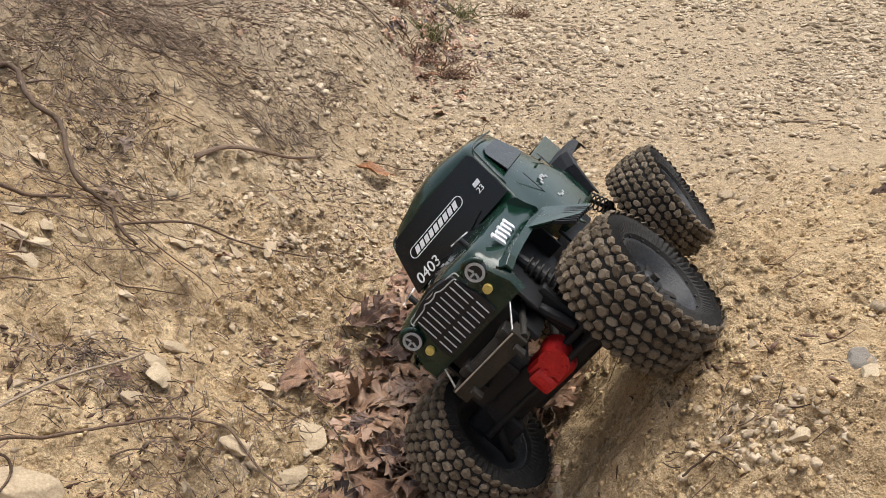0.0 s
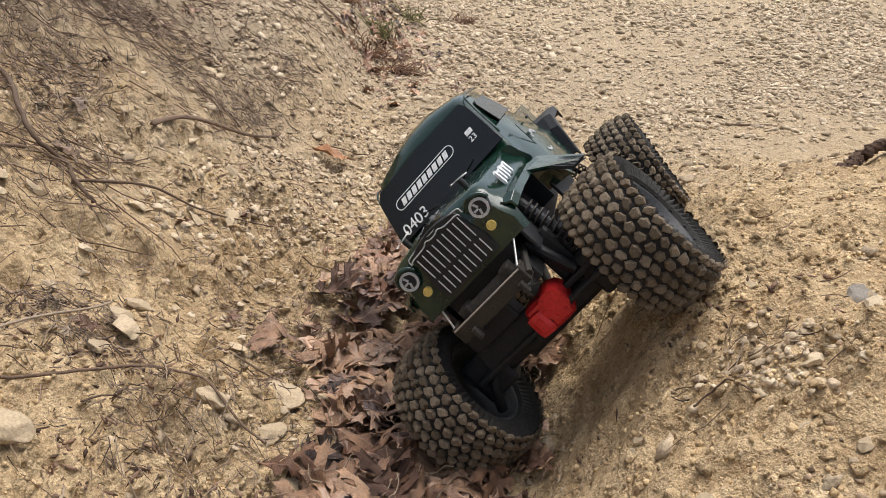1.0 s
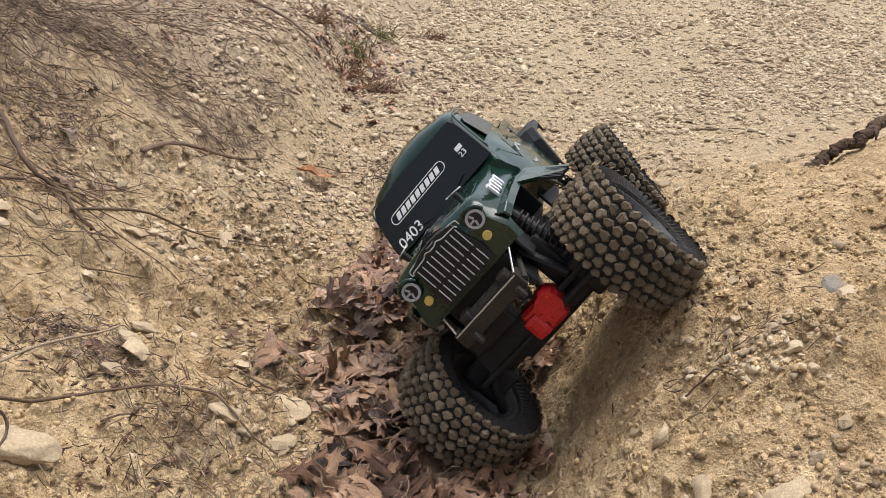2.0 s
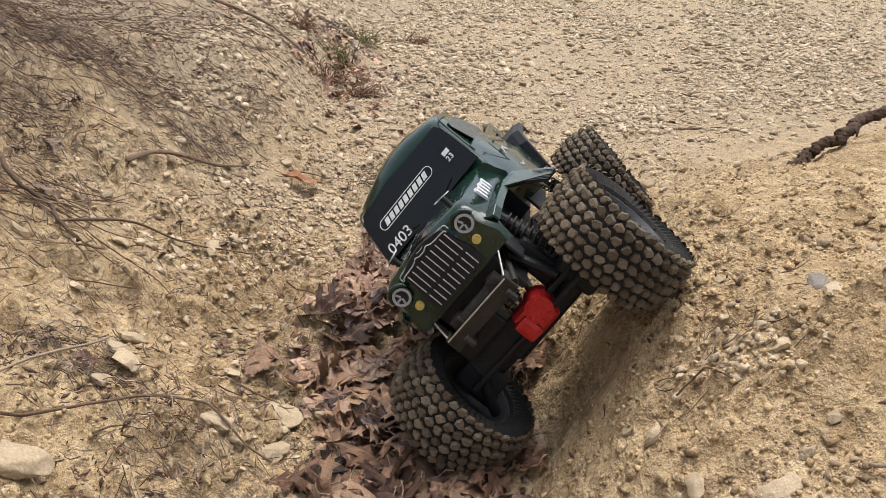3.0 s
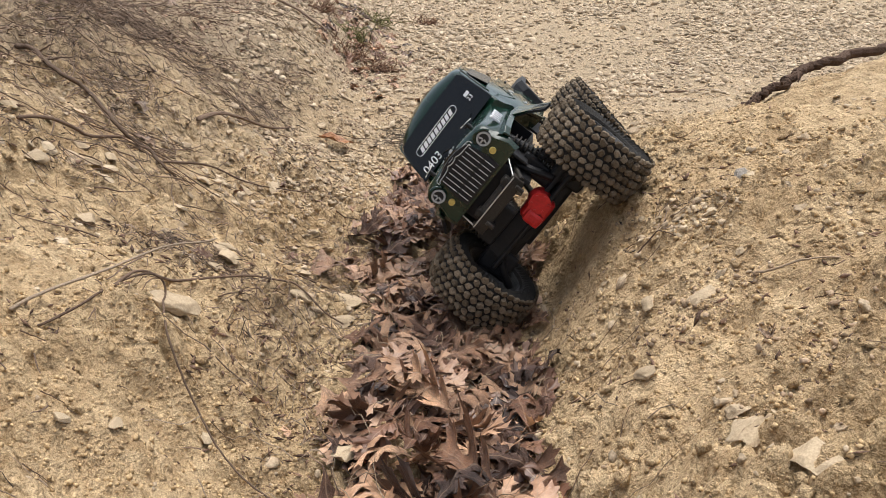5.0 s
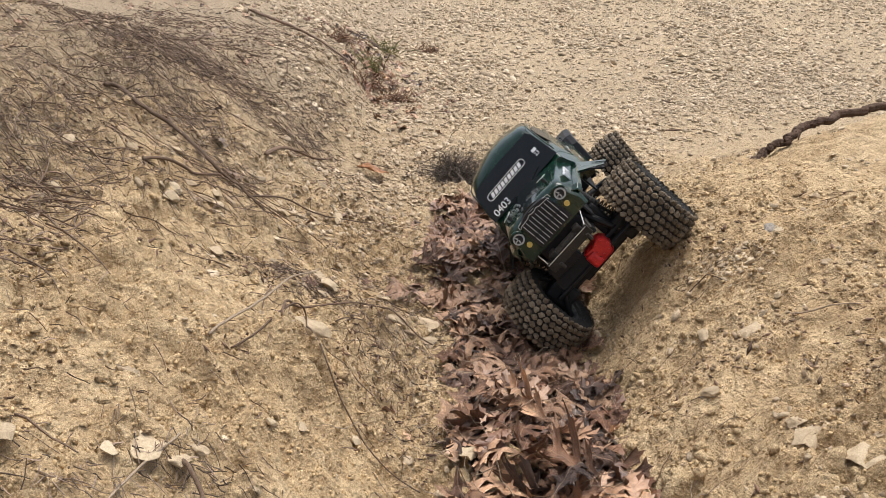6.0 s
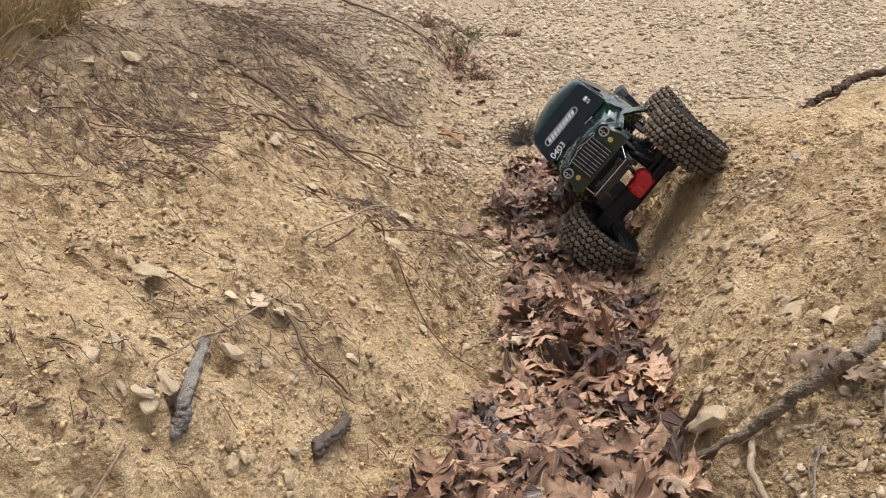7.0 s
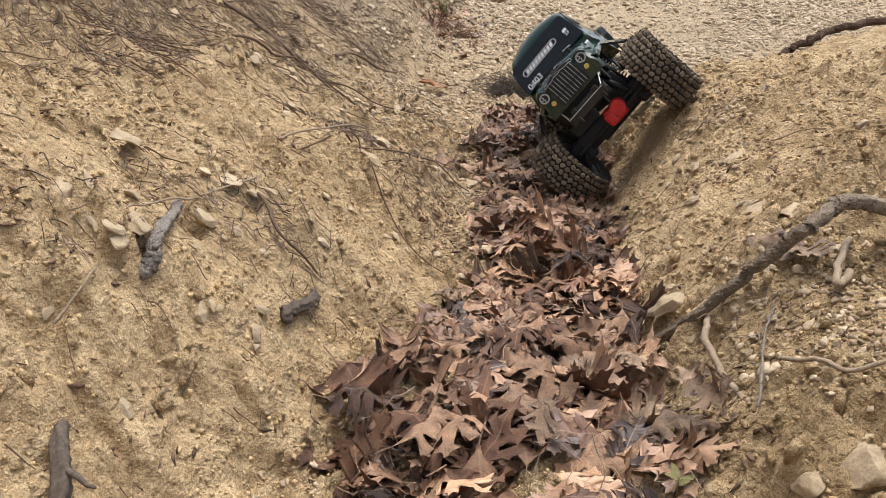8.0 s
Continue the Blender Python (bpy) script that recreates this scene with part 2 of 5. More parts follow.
BANK_W = np.array([0.099, 0.073, 0.174, 0.159, 0.060, 0.135, 0.157, 0.204, 0.271, 0.285])
BANK_S = np.array([0.131, 0.124, 0.194, 0.222, 0.161, 0.166, 0.101, 0.084, 0.154, 0.150])
LIP = np.array([0.021, 0.091, 0.049, 0.058, -0.006, -0.036, 0.025, -0.082, 0.144, 0.027])


def along(row, y):
    i = np.clip(np.searchsorted(STATIONS, y) - 1, 0, len(STATIONS) - 2)
    u = np.clip((y - STATIONS[i]) / (STATIONS[i + 1] - STATIONS[i]), 0, 1)
    u = u * u * (3 - 2 * u)
    return row[i] * (1 - u) + row[i + 1] * u


def lie(x, y):
    """Height of the land without its fine relief."""
    x, y = np.asarray(x, dtype=float), np.asarray(y, dtype=float)
    d = along(FOOT_LEFT, y) - x
    dl = (d + np.sqrt(d * d + 0.0016)) / 2
    d = x - along(FOOT_RIGHT, y)
    dr = (d + np.sqrt(d * d + 0.0004)) / 2
    z = along(FLOOR_Z, y) + along(SLOPE_LEFT, y) * dl / np.sqrt(1 + (dl / 0.9) ** 2) + along(LIP, y) * np.tanh(dl / 0.10) ** 2
    z = z + 0.032 * np.exp(-((x + 0.310) / 0.060) ** 2 - ((y - 0.410) / 0.075) ** 2) + 0.11 * np.exp(-((x - 0.9) / 0.28) ** 2 - ((y - 0.98) / 0.16) ** 2)
    return z + along(BANK_H, y) * np.tanh(dr / along(BANK_W, y)) + along(BANK_S, y) * dr / (1 + dr * 0.8)


def ground(x, y):
    x, y = np.asarray(x, dtype=float), np.asarray(y, dtype=float)
    road = np.clip((y - 1.2) / 0.6, 0, 1)
    wx, wy = x + 0.012 * vnoise(x, y, 0.05, 31), y + 0.012 * vnoise(x, y, 0.05, 32)
    rough = -0.008 + 0.011 * vnoise(wx, wy, 0.11, 1) + 0.0065 * vnoise(wx, wy, 0.045, 2) + 0.004 * np.abs(vnoise(wx, wy, 0.022, 3)) + 0.0024 * vnoise(x, y, 0.011, 4)
    near = np.clip((2.6 - np.hypot(x, y - 0.4)) / 0.8, 0, 1)
    if np.any(near > 0):
        lumps = np.clip(vnoise(x, y, 0.10, 21) * 0.9 + 0.75, 0.25, 1.2)
        tx, ty = 0.8 * wx + 0.6 * wy, 0.8 * wy - 0.6 * wx
        sx, sy = 0.5 * x - 0.866 * y, 0.5 * y + 0.866 * x
        crumbly = 0.018 * np.abs(vnoise(tx, ty, 0.034, 22)) + 0.019 * np.abs(vnoise(wx + 0.3 * ty, wy, 0.019, 23)) + 0.013 * np.abs(vnoise(sx + 0.004 * tx, sy, 0.011, 24)) + 0.0016 * (lattice(np.round(x * 4000), np.round(y * 4000), 9) - 0.5)
        back = np.clip((x - along(FOOT_RIGHT, y) - 0.10) / 0.10, 0, 1) * np.clip((y - 0.25) / 0.3, 0, 1)
        hole = np.clip(vnoise(tx, ty, 0.05, 28) - 0.50, 0, 1) * 0.05 * (1 - back) + np.clip(vnoise(sx, sy, 0.018, 38) - 0.55, 0, 1) * 0.022
        lumps = lumps * (1 - 0.6 * back)
        slope = np.clip((along(FOOT_LEFT, y) - x - 0.02) / 0.05, 0, 1) * np.clip((0.9 - y) / 0.3, 0, 1)
        rill = slope * (0.007 * vnoise(0.35 * x - 0.25 * y, y + 0.25 * x, 0.026, 39) + 0.010 * vnoise(0.4 * x, y + 0.4 * x, 0.055, 40))
        rough = rough + near * (lumps * crumbly - hole + rill)
    far = np.clip((np.hypot(x, y) - 4) / 30, 0, 1)
    return lie(x, y) - 0.005 + rough * (1 - 0.55 * road) + far * 1.2 * vnoise(x, y, 14, 5)


def stretch(lo, hi, step, grow, low_end, high_end):
    mid = list(np.arange(lo, hi, step))
    s, v, up = step, hi, []
    while v < high_end:
        up.append(v)
        s = s * (grow if v - hi < 2.6 else 1.14)
        v += s
    s, v, down = step, lo - step, []
    while v > low_end:
        down.append(v)
        s = s * (grow if lo - v < 0.35 else 1.14)
        v -= s
    return np.array(down[::-1] + mid + up)


gx = stretch(-0.66, 0.36, 0.0038, 1.035, -60, 60)
gy = stretch(-0.34, 1.0, 0.0038, 1.014, -40, 80)
GX, GY = np.meshgrid(gx, gy)
gv = np.stack([GX, GY, ground(GX, GY)], -1).reshape(-1, 3)
nx, ny = len(gx), len(gy)
k = (np.arange(ny - 1)[:, None] * nx + np.arange(nx - 1)[None, :]).ravel()
land = new("ground", mesh_of("ground", gv, np.stack([k, k + 1, k + nx + 1, k + nx], -1), SOIL))
tagged(land, "yellow sandy clay with an eroded rut and gravel track", "ground", kind="structure")


def normal_at(x, y, e=0.02):
    dx = (lie(x + e, y) - lie(x - e, y)) / (2 * e)
    dy = (lie(x, y + e) - lie(x, y - e)) / (2 * e)
    nrm = np.stack([-dx, -dy, np.ones_like(dx)], -1)
    return nrm / np.linalg.norm(nrm, axis=-1, keepdims=True)


# ---- joined scatter ----
rng = np.random.default_rng(7)


def pebble_base(sub, seed, rough=0.22):
    bm = bmesh.new()
    bmesh.ops.create_icosphere(bm, subdivisions=sub, radius=1)
    v = np.array([q.co[:] for q in bm.verts])
    f = np.array([[q.index for q in g.verts] for g in bm.faces])
    bm.free()
    r = np.random.default_rng(seed)
    for _ in range(9):
        d = r.normal(size=3)
        d /= np.linalg.norm(d)
        c = r.uniform(0.4, 0.85)
        over = np.maximum(v @ d - c, 0)
        v = v - over[:, None] * d * r.uniform(0.85, 1.0)
    return v * (1 + r.normal(size=(len(v), 1)) * rough * 0.35), f


def rotations(n, normals=None, tilt=0.5):
    """Random turns; with normals, turned about them and tilted a little."""
    a = rng.uniform(0, 2 * np.pi, n)
    if normals is None:
        normals = np.tile([0.0, 0, 1], (n, 1))
    z = normals + rng.normal(size=(n, 3)) * tilt
    z /= np.linalg.norm(z, axis=1, keepdims=True)
    h = np.stack([np.cos(a), np.sin(a), np.zeros(n)], -1)
    x = h - z * (h * z).sum(1, keepdims=True)
    x /= np.linalg.norm(x, axis=1, keepdims=True)
    return np.stack([x, np.cross(z, x), z], -1)


def scatter(name, bases, places, sizes, turns, mat, label, category, smooth=False):
    vs, fs, off = [], [], 0
    pick = rng.integers(0, len(bases), len(places))
    for i, (bv, bf) in enumerate(bases):
        w = np.where(pick == i)[0]
        if not len(w):
            continue
        v = np.einsum("nij,nkj->nki", turns[w], bv[None] * sizes[w][:, None, :]) + places[w][:, None, :]
        vs.append(v.reshape(-1, 3))
        fs.append((bf[None] + (np.arange(len(w)) * len(bv))[:, None, None] + off).reshape(-1, bf.shape[1]))
        off += len(w) * len(bv)
    ob = new(name, mesh_of(name, np.concatenate(vs), np.concatenate(fs), mat, smooth))
    return tagged(ob, label, category, kind="stuff")


CRUMB = (np.array([(1, 0, 0.1), (-1, 0.1, 0), (0, 1, -0.1), (0.1, -1, 0), (0.1, 0, 1), (0, 0, -1)], dtype=float), np.array([(0, 2, 4), (2, 1, 4), (1, 3, 4), (3, 0, 4), (2, 0, 5), (1, 2, 5), (3, 1, 5), (0, 3, 5)]))


def top(x, y, reach=0.009):
    """The soil's highest lump close by."""
    x, y = np.asarray(x, dtype=float), np.asarray(y, dtype=float)
    return np.max([ground(x + a * reach, y + b * reach) for a, b in ((0, 0), (1, 0), (-1, 0), (0, 1), (0, -1))], axis=0)


def stones(name, n, box, lo, hi, sub, mat, label, keep=None, flat=0.65, sink=0.25, rough=0.3, long=1.0):
    x, y = rng.uniform(box[0], box[1], n), rng.uniform(box[2], box[3], n)
    if keep is not None:
        ok = keep(x, y) > rng.uniform(0, 1, n)
        x, y = x[ok], y[ok]
    n = len(x)
    s = lo * (hi / lo) ** (rng.uniform(0, 1, n) ** 2.2)
    size = np.stack([s * rng.uniform(0.8, 1.3, n) * long, s * rng.uniform(0.7, 1.0, n) / long, s * rng.uniform(flat - 0.2, flat + 0.15, n)], -1) / 2
    z = ground(x, y) + size[:, 2] * (1 - 2 * sink)
    return scatter(name, [pebble_base(sub, 50 + i, rough) if sub else CRUMB for i in range(8)], np.stack([x, y, z], -1), size, rotations(n, normal_at(x, y), 0.35), mat, label, "stones", False)


def patchy(x, y):
    """Stones lie thicker on the slope and floor than on the sandy right bank."""
    p = 0.35 + 0.65 * np.clip(vnoise(x, y, 0.14, 11) + 0.35, 0, 1)
    p = p * np.where((x < along(FOOT_LEFT, y)) & (y < 0.55), np.where(y < 0.2, 0.12, 0.3), 1)
    p = p * np.where((x < along(FOOT_LEFT, y) - 0.05) & (y < 0.95), 0.45, 1)
    p = p * np.where(vnoise(x, y, 0.06, 15) > 0.1, 1, 0.45)
    return p * np.where(x > along(FOOT_RIGHT, y) + 0.02, np.where(y > 1.0, 1, 0.3), 1)


def track(x, y):
    """Gravel lies in drifts along the track, with sandy lanes between; the bank's back is sandy."""
    start = np.clip((y - 1.15 - 0.7 * np.clip(x - 0.25, 0, 0.6) + 0.3 * vnoise(x, y, 0.3, 14)) / 0.5, 0.06, 1)
    lanes = 0.32 + 0.68 * np.clip(vnoise(x - 0.25 * y, y * 0.35, 0.28, 12) * 1.6 + 0.65, 0, 1)
    return start * lanes


stones("soil_crumbs", 14000, (-0.75, 0.55, -0.40, 1.3), 0.0022, 0.0080, 0, CLOD, "loose crumbs of yellow sandy soil", None, 0.8)
stones("soil_clods", 17000, (-0.75, 0.5, -0.40, 1.25), 0.005, 0.019, 1, SOIL, "broken clods of yellow sandy clay", lambda x, y: np.clip(vnoise(x + 0.2 * y, y, 0.07, 33) * 1.6 + 0.7 * vnoise(x, y, 0.025, 34) + 0.1, 0, 1), 0.6, 0.46, 0.75)
stones("slope_crumbs", 17000, (-0.66, -0.18, -0.42, 0.42), 0.0018, 0.0065, 0, CLOD, "fine crumbs of yellow soil strewn down the slope", lambda x, y: np.clip(0.55 + 0.7 * vnoise(x, y, 0.05, 36), 0.1, 1), 0.75, 0.2)
stones("bank_crumbs", 12000, (0.0, 0.45, -0.40, 0.70), 0.0018, 0.0065, 0, CLOD, "fine crumbs of yellow soil on the bank", lambda x, y: np.where(x > along(FOOT_RIGHT, y), np.clip(0.5 + 0.7 * vnoise(x, y, 0.05, 37), 0.1, 1), 0), 0.75, 0.2)
stones("face_clods", 3800, (-0.05, 0.32, -0.3, 1.0), 0.006, 0.022, 1, SOIL, "lumps of sandy clay on the cut face of the bank", lambda x, y: np.exp(-((x - along(FOOT_RIGHT, y) - 0.055) / 0.045) ** 2) * np.clip(vnoise(x, y, 0.05, 53) + 0.7, 0.1, 1), 0.65, 0.38, 0.75)
stones("grit", 21000, (-0.85, 0.7, -0.42, 1.6), 0.0035, 0.010, 1, PEBBLE, "small pale pebbles strewn over the soil", patchy, 0.5, 0.38, 0.7)
stones("pebbles", 7500, (-0.9, 0.7, -0.42, 1.7), 0.008, 0.022, 2, PEBBLE, "angular pale tan pebbles half sunk in soil", patchy, 0.5, 0.43, 0.7)
stones("gravel", 29000, (-0.35, 2.3, 1.15, 2.4), 0.008, 0.032, 1, GRAVEL, "dense flat grey-tan gravel of the track",
       track, 0.36, 0.26, 0.6)
stones("chippings", 20000, (-0.4, 2.2, 1.1, 2.4), 0.005, 0.013, 1, GRAVEL, "small broken stone between the track's gravel", track, 0.5, 0.25, 0.6)
stones("far_gravel", 44000, (-0.5, 4.0, 2.35, 4.8), 0.012, 0.042, 1, GRAVEL, "gravel of the track farther off", track, 0.36, 0.26, 0.6)
stones("farthest_gravel", 13000, (-1.5, 7.0, 4.7, 9.5), 0.02, 0.045, 0, GRAVEL, "gravel of the track in the distance", None, 0.45, 0.15)
stones("rut_pebbles", 6500, (-0.42, 0.05, 0.42, 1.6), 0.007, 0.019, 2, PEBBLE, "pale pebbles thick on the foot of the slope", lambda x, y: np.exp(-((x - along(FOOT_LEFT, y) - 0.0) / 0.13) ** 2) * np.clip(vnoise(x, y, 0.12, 17) + 0.6, 0.1, 1) * np.clip((y - 0.72) / 0.25, 0.45, 1) * np.where(y < 0.9, np.exp(-((x - along(FOOT_LEFT, y) - 0.02) / 0.06) ** 2), 1), 0.5, 0.38, 0.7)
stones("bank_pebbles", 900, (0.0, 0.3, -0.42, 0.04), 0.006, 0.013, 2, PEBBLE, "rounded pebbles spilling out of the bank", lambda x, y: np.where(x > along(FOOT_RIGHT, y) + 0.05, 0.95, 0.0), 0.65, 0.3, 0.7)
stones("bank_pebbles", 420, (0.16, 0.27, 0.36, 0.48), 0.005, 0.011, 2, PEBBLE, "small pile of loose pebbles on the bank", lambda x, y: np.exp(-((x - 0.215) / 0.03) ** 2 - ((y - 0.43) / 0.03) ** 2), 0.65, 0.28, 0.6)


def debris(x, y):
    """Brown crumbs of bark and leaf lie in drifts on the slope and in a few spots on the bank."""
    p = np.clip(vnoise(x - 0.3 * y, y, 0.10, 41) * 1.5 + 0.5 * vnoise(x, y, 0.03, 42) + 0.12, 0, 1)
    left = x < along(FOOT_LEFT, y) + 0.05
    return p * np.where(left, np.where(y < 0.3, 0.55, np.where(x > along(FOOT_LEFT, y) - 0.14, np.where(y < 1.1, 1.0, 0.6), 1.0)), np.where(x > along(FOOT_RIGHT, y) + 0.03, np.where(y < 0.3, 0.4, 0.22), np.where(y > 0.5, 0.4, 0.25)))


stones("bark_crumbs", 118000, (-0.95, 0.5, -0.40, 2.2), 0.0022, 0.0105, 0, BARKBIT, "reddish-brown crumbs of bark and leaf on the soil", debris, 0.32, 0.05, 0.3, 1.7)


def gravel_bank(x, y):
    """Brown grit in patches on the right bank."""
    return np.where(x > along(FOOT_RIGHT, y) + 0.03, np.clip(1.2 * np.exp(-((x - 0.18) / 0.075) ** 2 - ((y - 0.305) / 0.035) ** 2) + 0.8 * np.exp(-((x - 0.21) / 0.05) ** 2 - ((y - 0.20) / 0.05) ** 2) + 0.7 * np.exp(-((x - 0.165) / 0.05) ** 2 - ((y - 0.12) / 0.06) ** 2) + 1.1 * np.exp(-((x - 0.09) / 0.09) ** 2 - ((y + 0.14) / 0.1) ** 2) + np.exp(-((x - 0.21) / 0.035) ** 2 - ((y - 0.45) / 0.03) ** 2) + 0.5 * vnoise(x, y, 0.02, 52) + 0.4 * vnoise(x, y, 0.06, 51) - 0.22, 0, 1), 0)


stones("brown_grit", 12000, (0.0, 0.36, -0.36, 0.52), 0.0028, 0.0095, 1, BROWNGRIT, "small brown grit scattered in patches on the bank", gravel_bank, 0.6, 0.15, 0.6)


# ---- single stones ----
def stone_mesh(seed, mat):
    v, f = pebble_base(4, seed, 0.0)
    r = np.random.default_rng(seed)
    for _ in range(7):
        d = r.normal(size=3)
        d /= np.linalg.norm(d)
        v = v - np.maximum(v @ d - r.uniform(0.42, 0.62), 0)[:, None] * d
    v = v * np.array([1.15, r.uniform(0.75, 0.95), r.uniform(0.5, 0.7)])
    v += 0.09 * np.stack([vnoise(v[:, 0] + v[:, 2], v[:, 1], 0.45, seed + i) for i in range(3)], -1) + 0.035 * np.stack([vnoise(v[:, 0], v[:, 1] - v[:, 2], 0.16, seed + 5 + i) for i in range(3)], -1)
    return mesh_of("stone", v / 1.7, f, mat, False)


STONE_MESHES = [stone_mesh(200 + i, STONE) for i in range(9)]
# place and width of the stones that stand out
SINGLE = [(0.241, 0.527, .016), (0.218, 0.556, .016), (-0.346, 1.470, .031), (-0.431, 0.809, .02), (-0.413, 0.836, .022),
          (-0.009, 0.703, .018), (0.157, 0.912, .021), (-0.472, 0.825, .024), (-0.502, 0.956, .027)]
SINGLE_2 = [(0.234, 0.415, .014), (0.221, 0.430, .009), (0.194, 0.484, .009), (0.216, 0.450, .013), (-0.199, 1.054, .019), (-0.112, 1.092, .017),
            (-0.424, 0.740, .026), (0.294, 0.450, .022), (-0.255, 1.133, .022), (0.215, 0.374, .01), (0.153, 0.353, .02),
            (0.183, 0.314, .026), (0.234, 0.344, .012), (0.145, 0.446, .01), (-0.296, 0.450, .040), (-0.155, 1.486, .022)]
SINGLE_3 = [(0.133, 0.144, .023), (0.129, 0.115, .032), (0.136, 0.060, .03), (0.115, 0.254, .019), (-0.128, 0.318, .022), (-0.259, 0.317, .014), (-0.344, 0.240, .013),
            (-0.316, 0.263, .013), (-0.308, 0.468, .022), (-0.473, 0.778, .033), (-0.419, 0.622, .025)]
SINGLE_4 = [(-0.004, 0.017, .036), (-0.480, 0.724, .034),
            (-0.018, -0.286, .022), (0.006, -0.296, .040), (-0.084, -0.002, .02), (-0.099, 0.006, .022), (-0.128, -0.052, .016), (-0.143, 0.213, .018), (-0.140, 0.290, .024),
            (-0.060, -0.029, .018), (-0.041, -0.043, .016), (-0.030, -0.021, .014), (-0.070, -0.062, .018)]
SINGLE_5 = [(-0.470, -0.072, 0.023), (-0.481, -0.092, 0.013), (-0.478, -0.093, 0.016), (-0.497, -0.086, 0.012), (-0.440, -0.030, 0.009), (-0.428, -0.076, 0.015), (-0.421, -0.072, 0.010), (-0.415, -0.068, 0.008),
            (-0.417, 0.049, 0.013), (-0.444, 0.041, 0.025), (-0.439, 0.152, 0.046), (-0.399, 0.157, 0.014), (-0.411, 0.139, 0.018), (-0.456, 0.117, 0.015), (-0.518, 0.089, 0.026), (-0.385, -0.037, 0.013),
            (-0.389, -0.063, 0.015), (-0.341, 0.121, 0.016), (-0.518, -0.076, 0.021), (-0.504, -0.061, 0.014), (-0.493, 0.004, 0.013), (-0.512, -0.154, 0.013), (-0.463, -0.181, 0.014)]
SINGLE_6 = [(-0.752, 0.688, 0.022), (-0.613, 0.732, 0.026), (-0.700, 0.750, 0.030), (-0.480, 0.680, 0.030), (-0.445, 0.771, 0.022), (-0.427, 0.778, 0.018), (-0.880, 1.297, 0.030), (-0.610, 0.633, 0.020), (-0.547, 0.816, 0.020), (-0.724, 0.393, 0.020)]
SINGLE_7 = [(-0.286, 0.732, 0.026), (-0.267, 0.646, 0.03), (-0.282, 0.671, 0.024), (-0.281, 0.606, 0.024), (-0.128, 0.64, 0.04), (-0.183, 0.574, 0.024), (-0.138, 0.577, 0.034), (-0.183, 0.709, 0.018), (-0.09, 0.655, 0.02), (-0.159, 0.732, 0.016), (-0.114, 0.519, 0.02), (-0.34, 0.765, 0.018), (-0.233, 0.994, 0.03), (-0.278, 0.982, 0.02), (-0.333, 0.928, 0.02)]
for i, (x, y, w) in enumerate(SINGLE + SINGLE_2 + SINGLE_3 + SINGLE_4 + SINGLE_5 + SINGLE_6 + SINGLE_7):
    up = Vector(normal_at(np.float64(x), np.float64(y), 0.06 if w > 0.03 else 0.02))
    lift = 0.16 * w if x > -0.02 and y < -0.2 else 0.022 if -0.2 < x < 0.0 and y < 0.3 else 0.22 * w if w > 0.038 and x < 0 and y > 0.35 else 0.06 * w if w > 0.038 and x < 0 else 0.14 * w if w > 0.03 and x < 0 else 0.12 * w if w > 0.04 else -0.04 * w if x > 0 else 0.20 * w if w < 0.03 else 0.12 * w
    ob = new("stone", STONE_MESHES[i % len(STONE_MESHES)])
    ob.matrix_basis = Matrix.Translation((x, y, float(ground(x, y)) + lift)) @ up.to_track_quat("Z", "Y").to_matrix().to_4x4() @ pose(0, 0, 0, 0, 0, i * 67) @ Matrix.Diagonal((1.3 * w, 1.1 * w, 0.5 * w, 1) if w > 0.04 else (1.15 * w, 1.1 * w, 0.8 * w, 1))
    tagged(ob, "pale limestone pebble half sunk in sandy soil" if w < 0.03 else "large pale limestone lump lying on the sandy slope", "stone", "pale stones on the banks")
ob = new("stone", stone_mesh(230, GREYSTONE))
ob.matrix_basis = Matrix.Translation((0.304, 0.474, float(ground(0.304, 0.474)) - 0.004)) @ Matrix.Scale(0.034, 4)
tagged(ob, "grey stone embedded in the sandy bank", "stone")


# ---- twigs and roots ----
def spline(pts, n):
    p = np.asarray(pts, dtype=float)
    p = np.vstack([2 * p[0] - p[1], p, 2 * p[-1] - p[-2]])
    out = []
    for i in range(1, len(p) - 2):
        for u in np.linspace(0, 1, n, endpoint=False):
            a, b, c, d = p[i - 1:i + 3]
            out.append(0.5 * (2 * b + (c - a) * u + (2 * a - 5 * b + 4 * c - d) * u * u + (3 * b - a - 3 * c + d) * u ** 3))
    out.append(p[-2])
    return np.array(out)


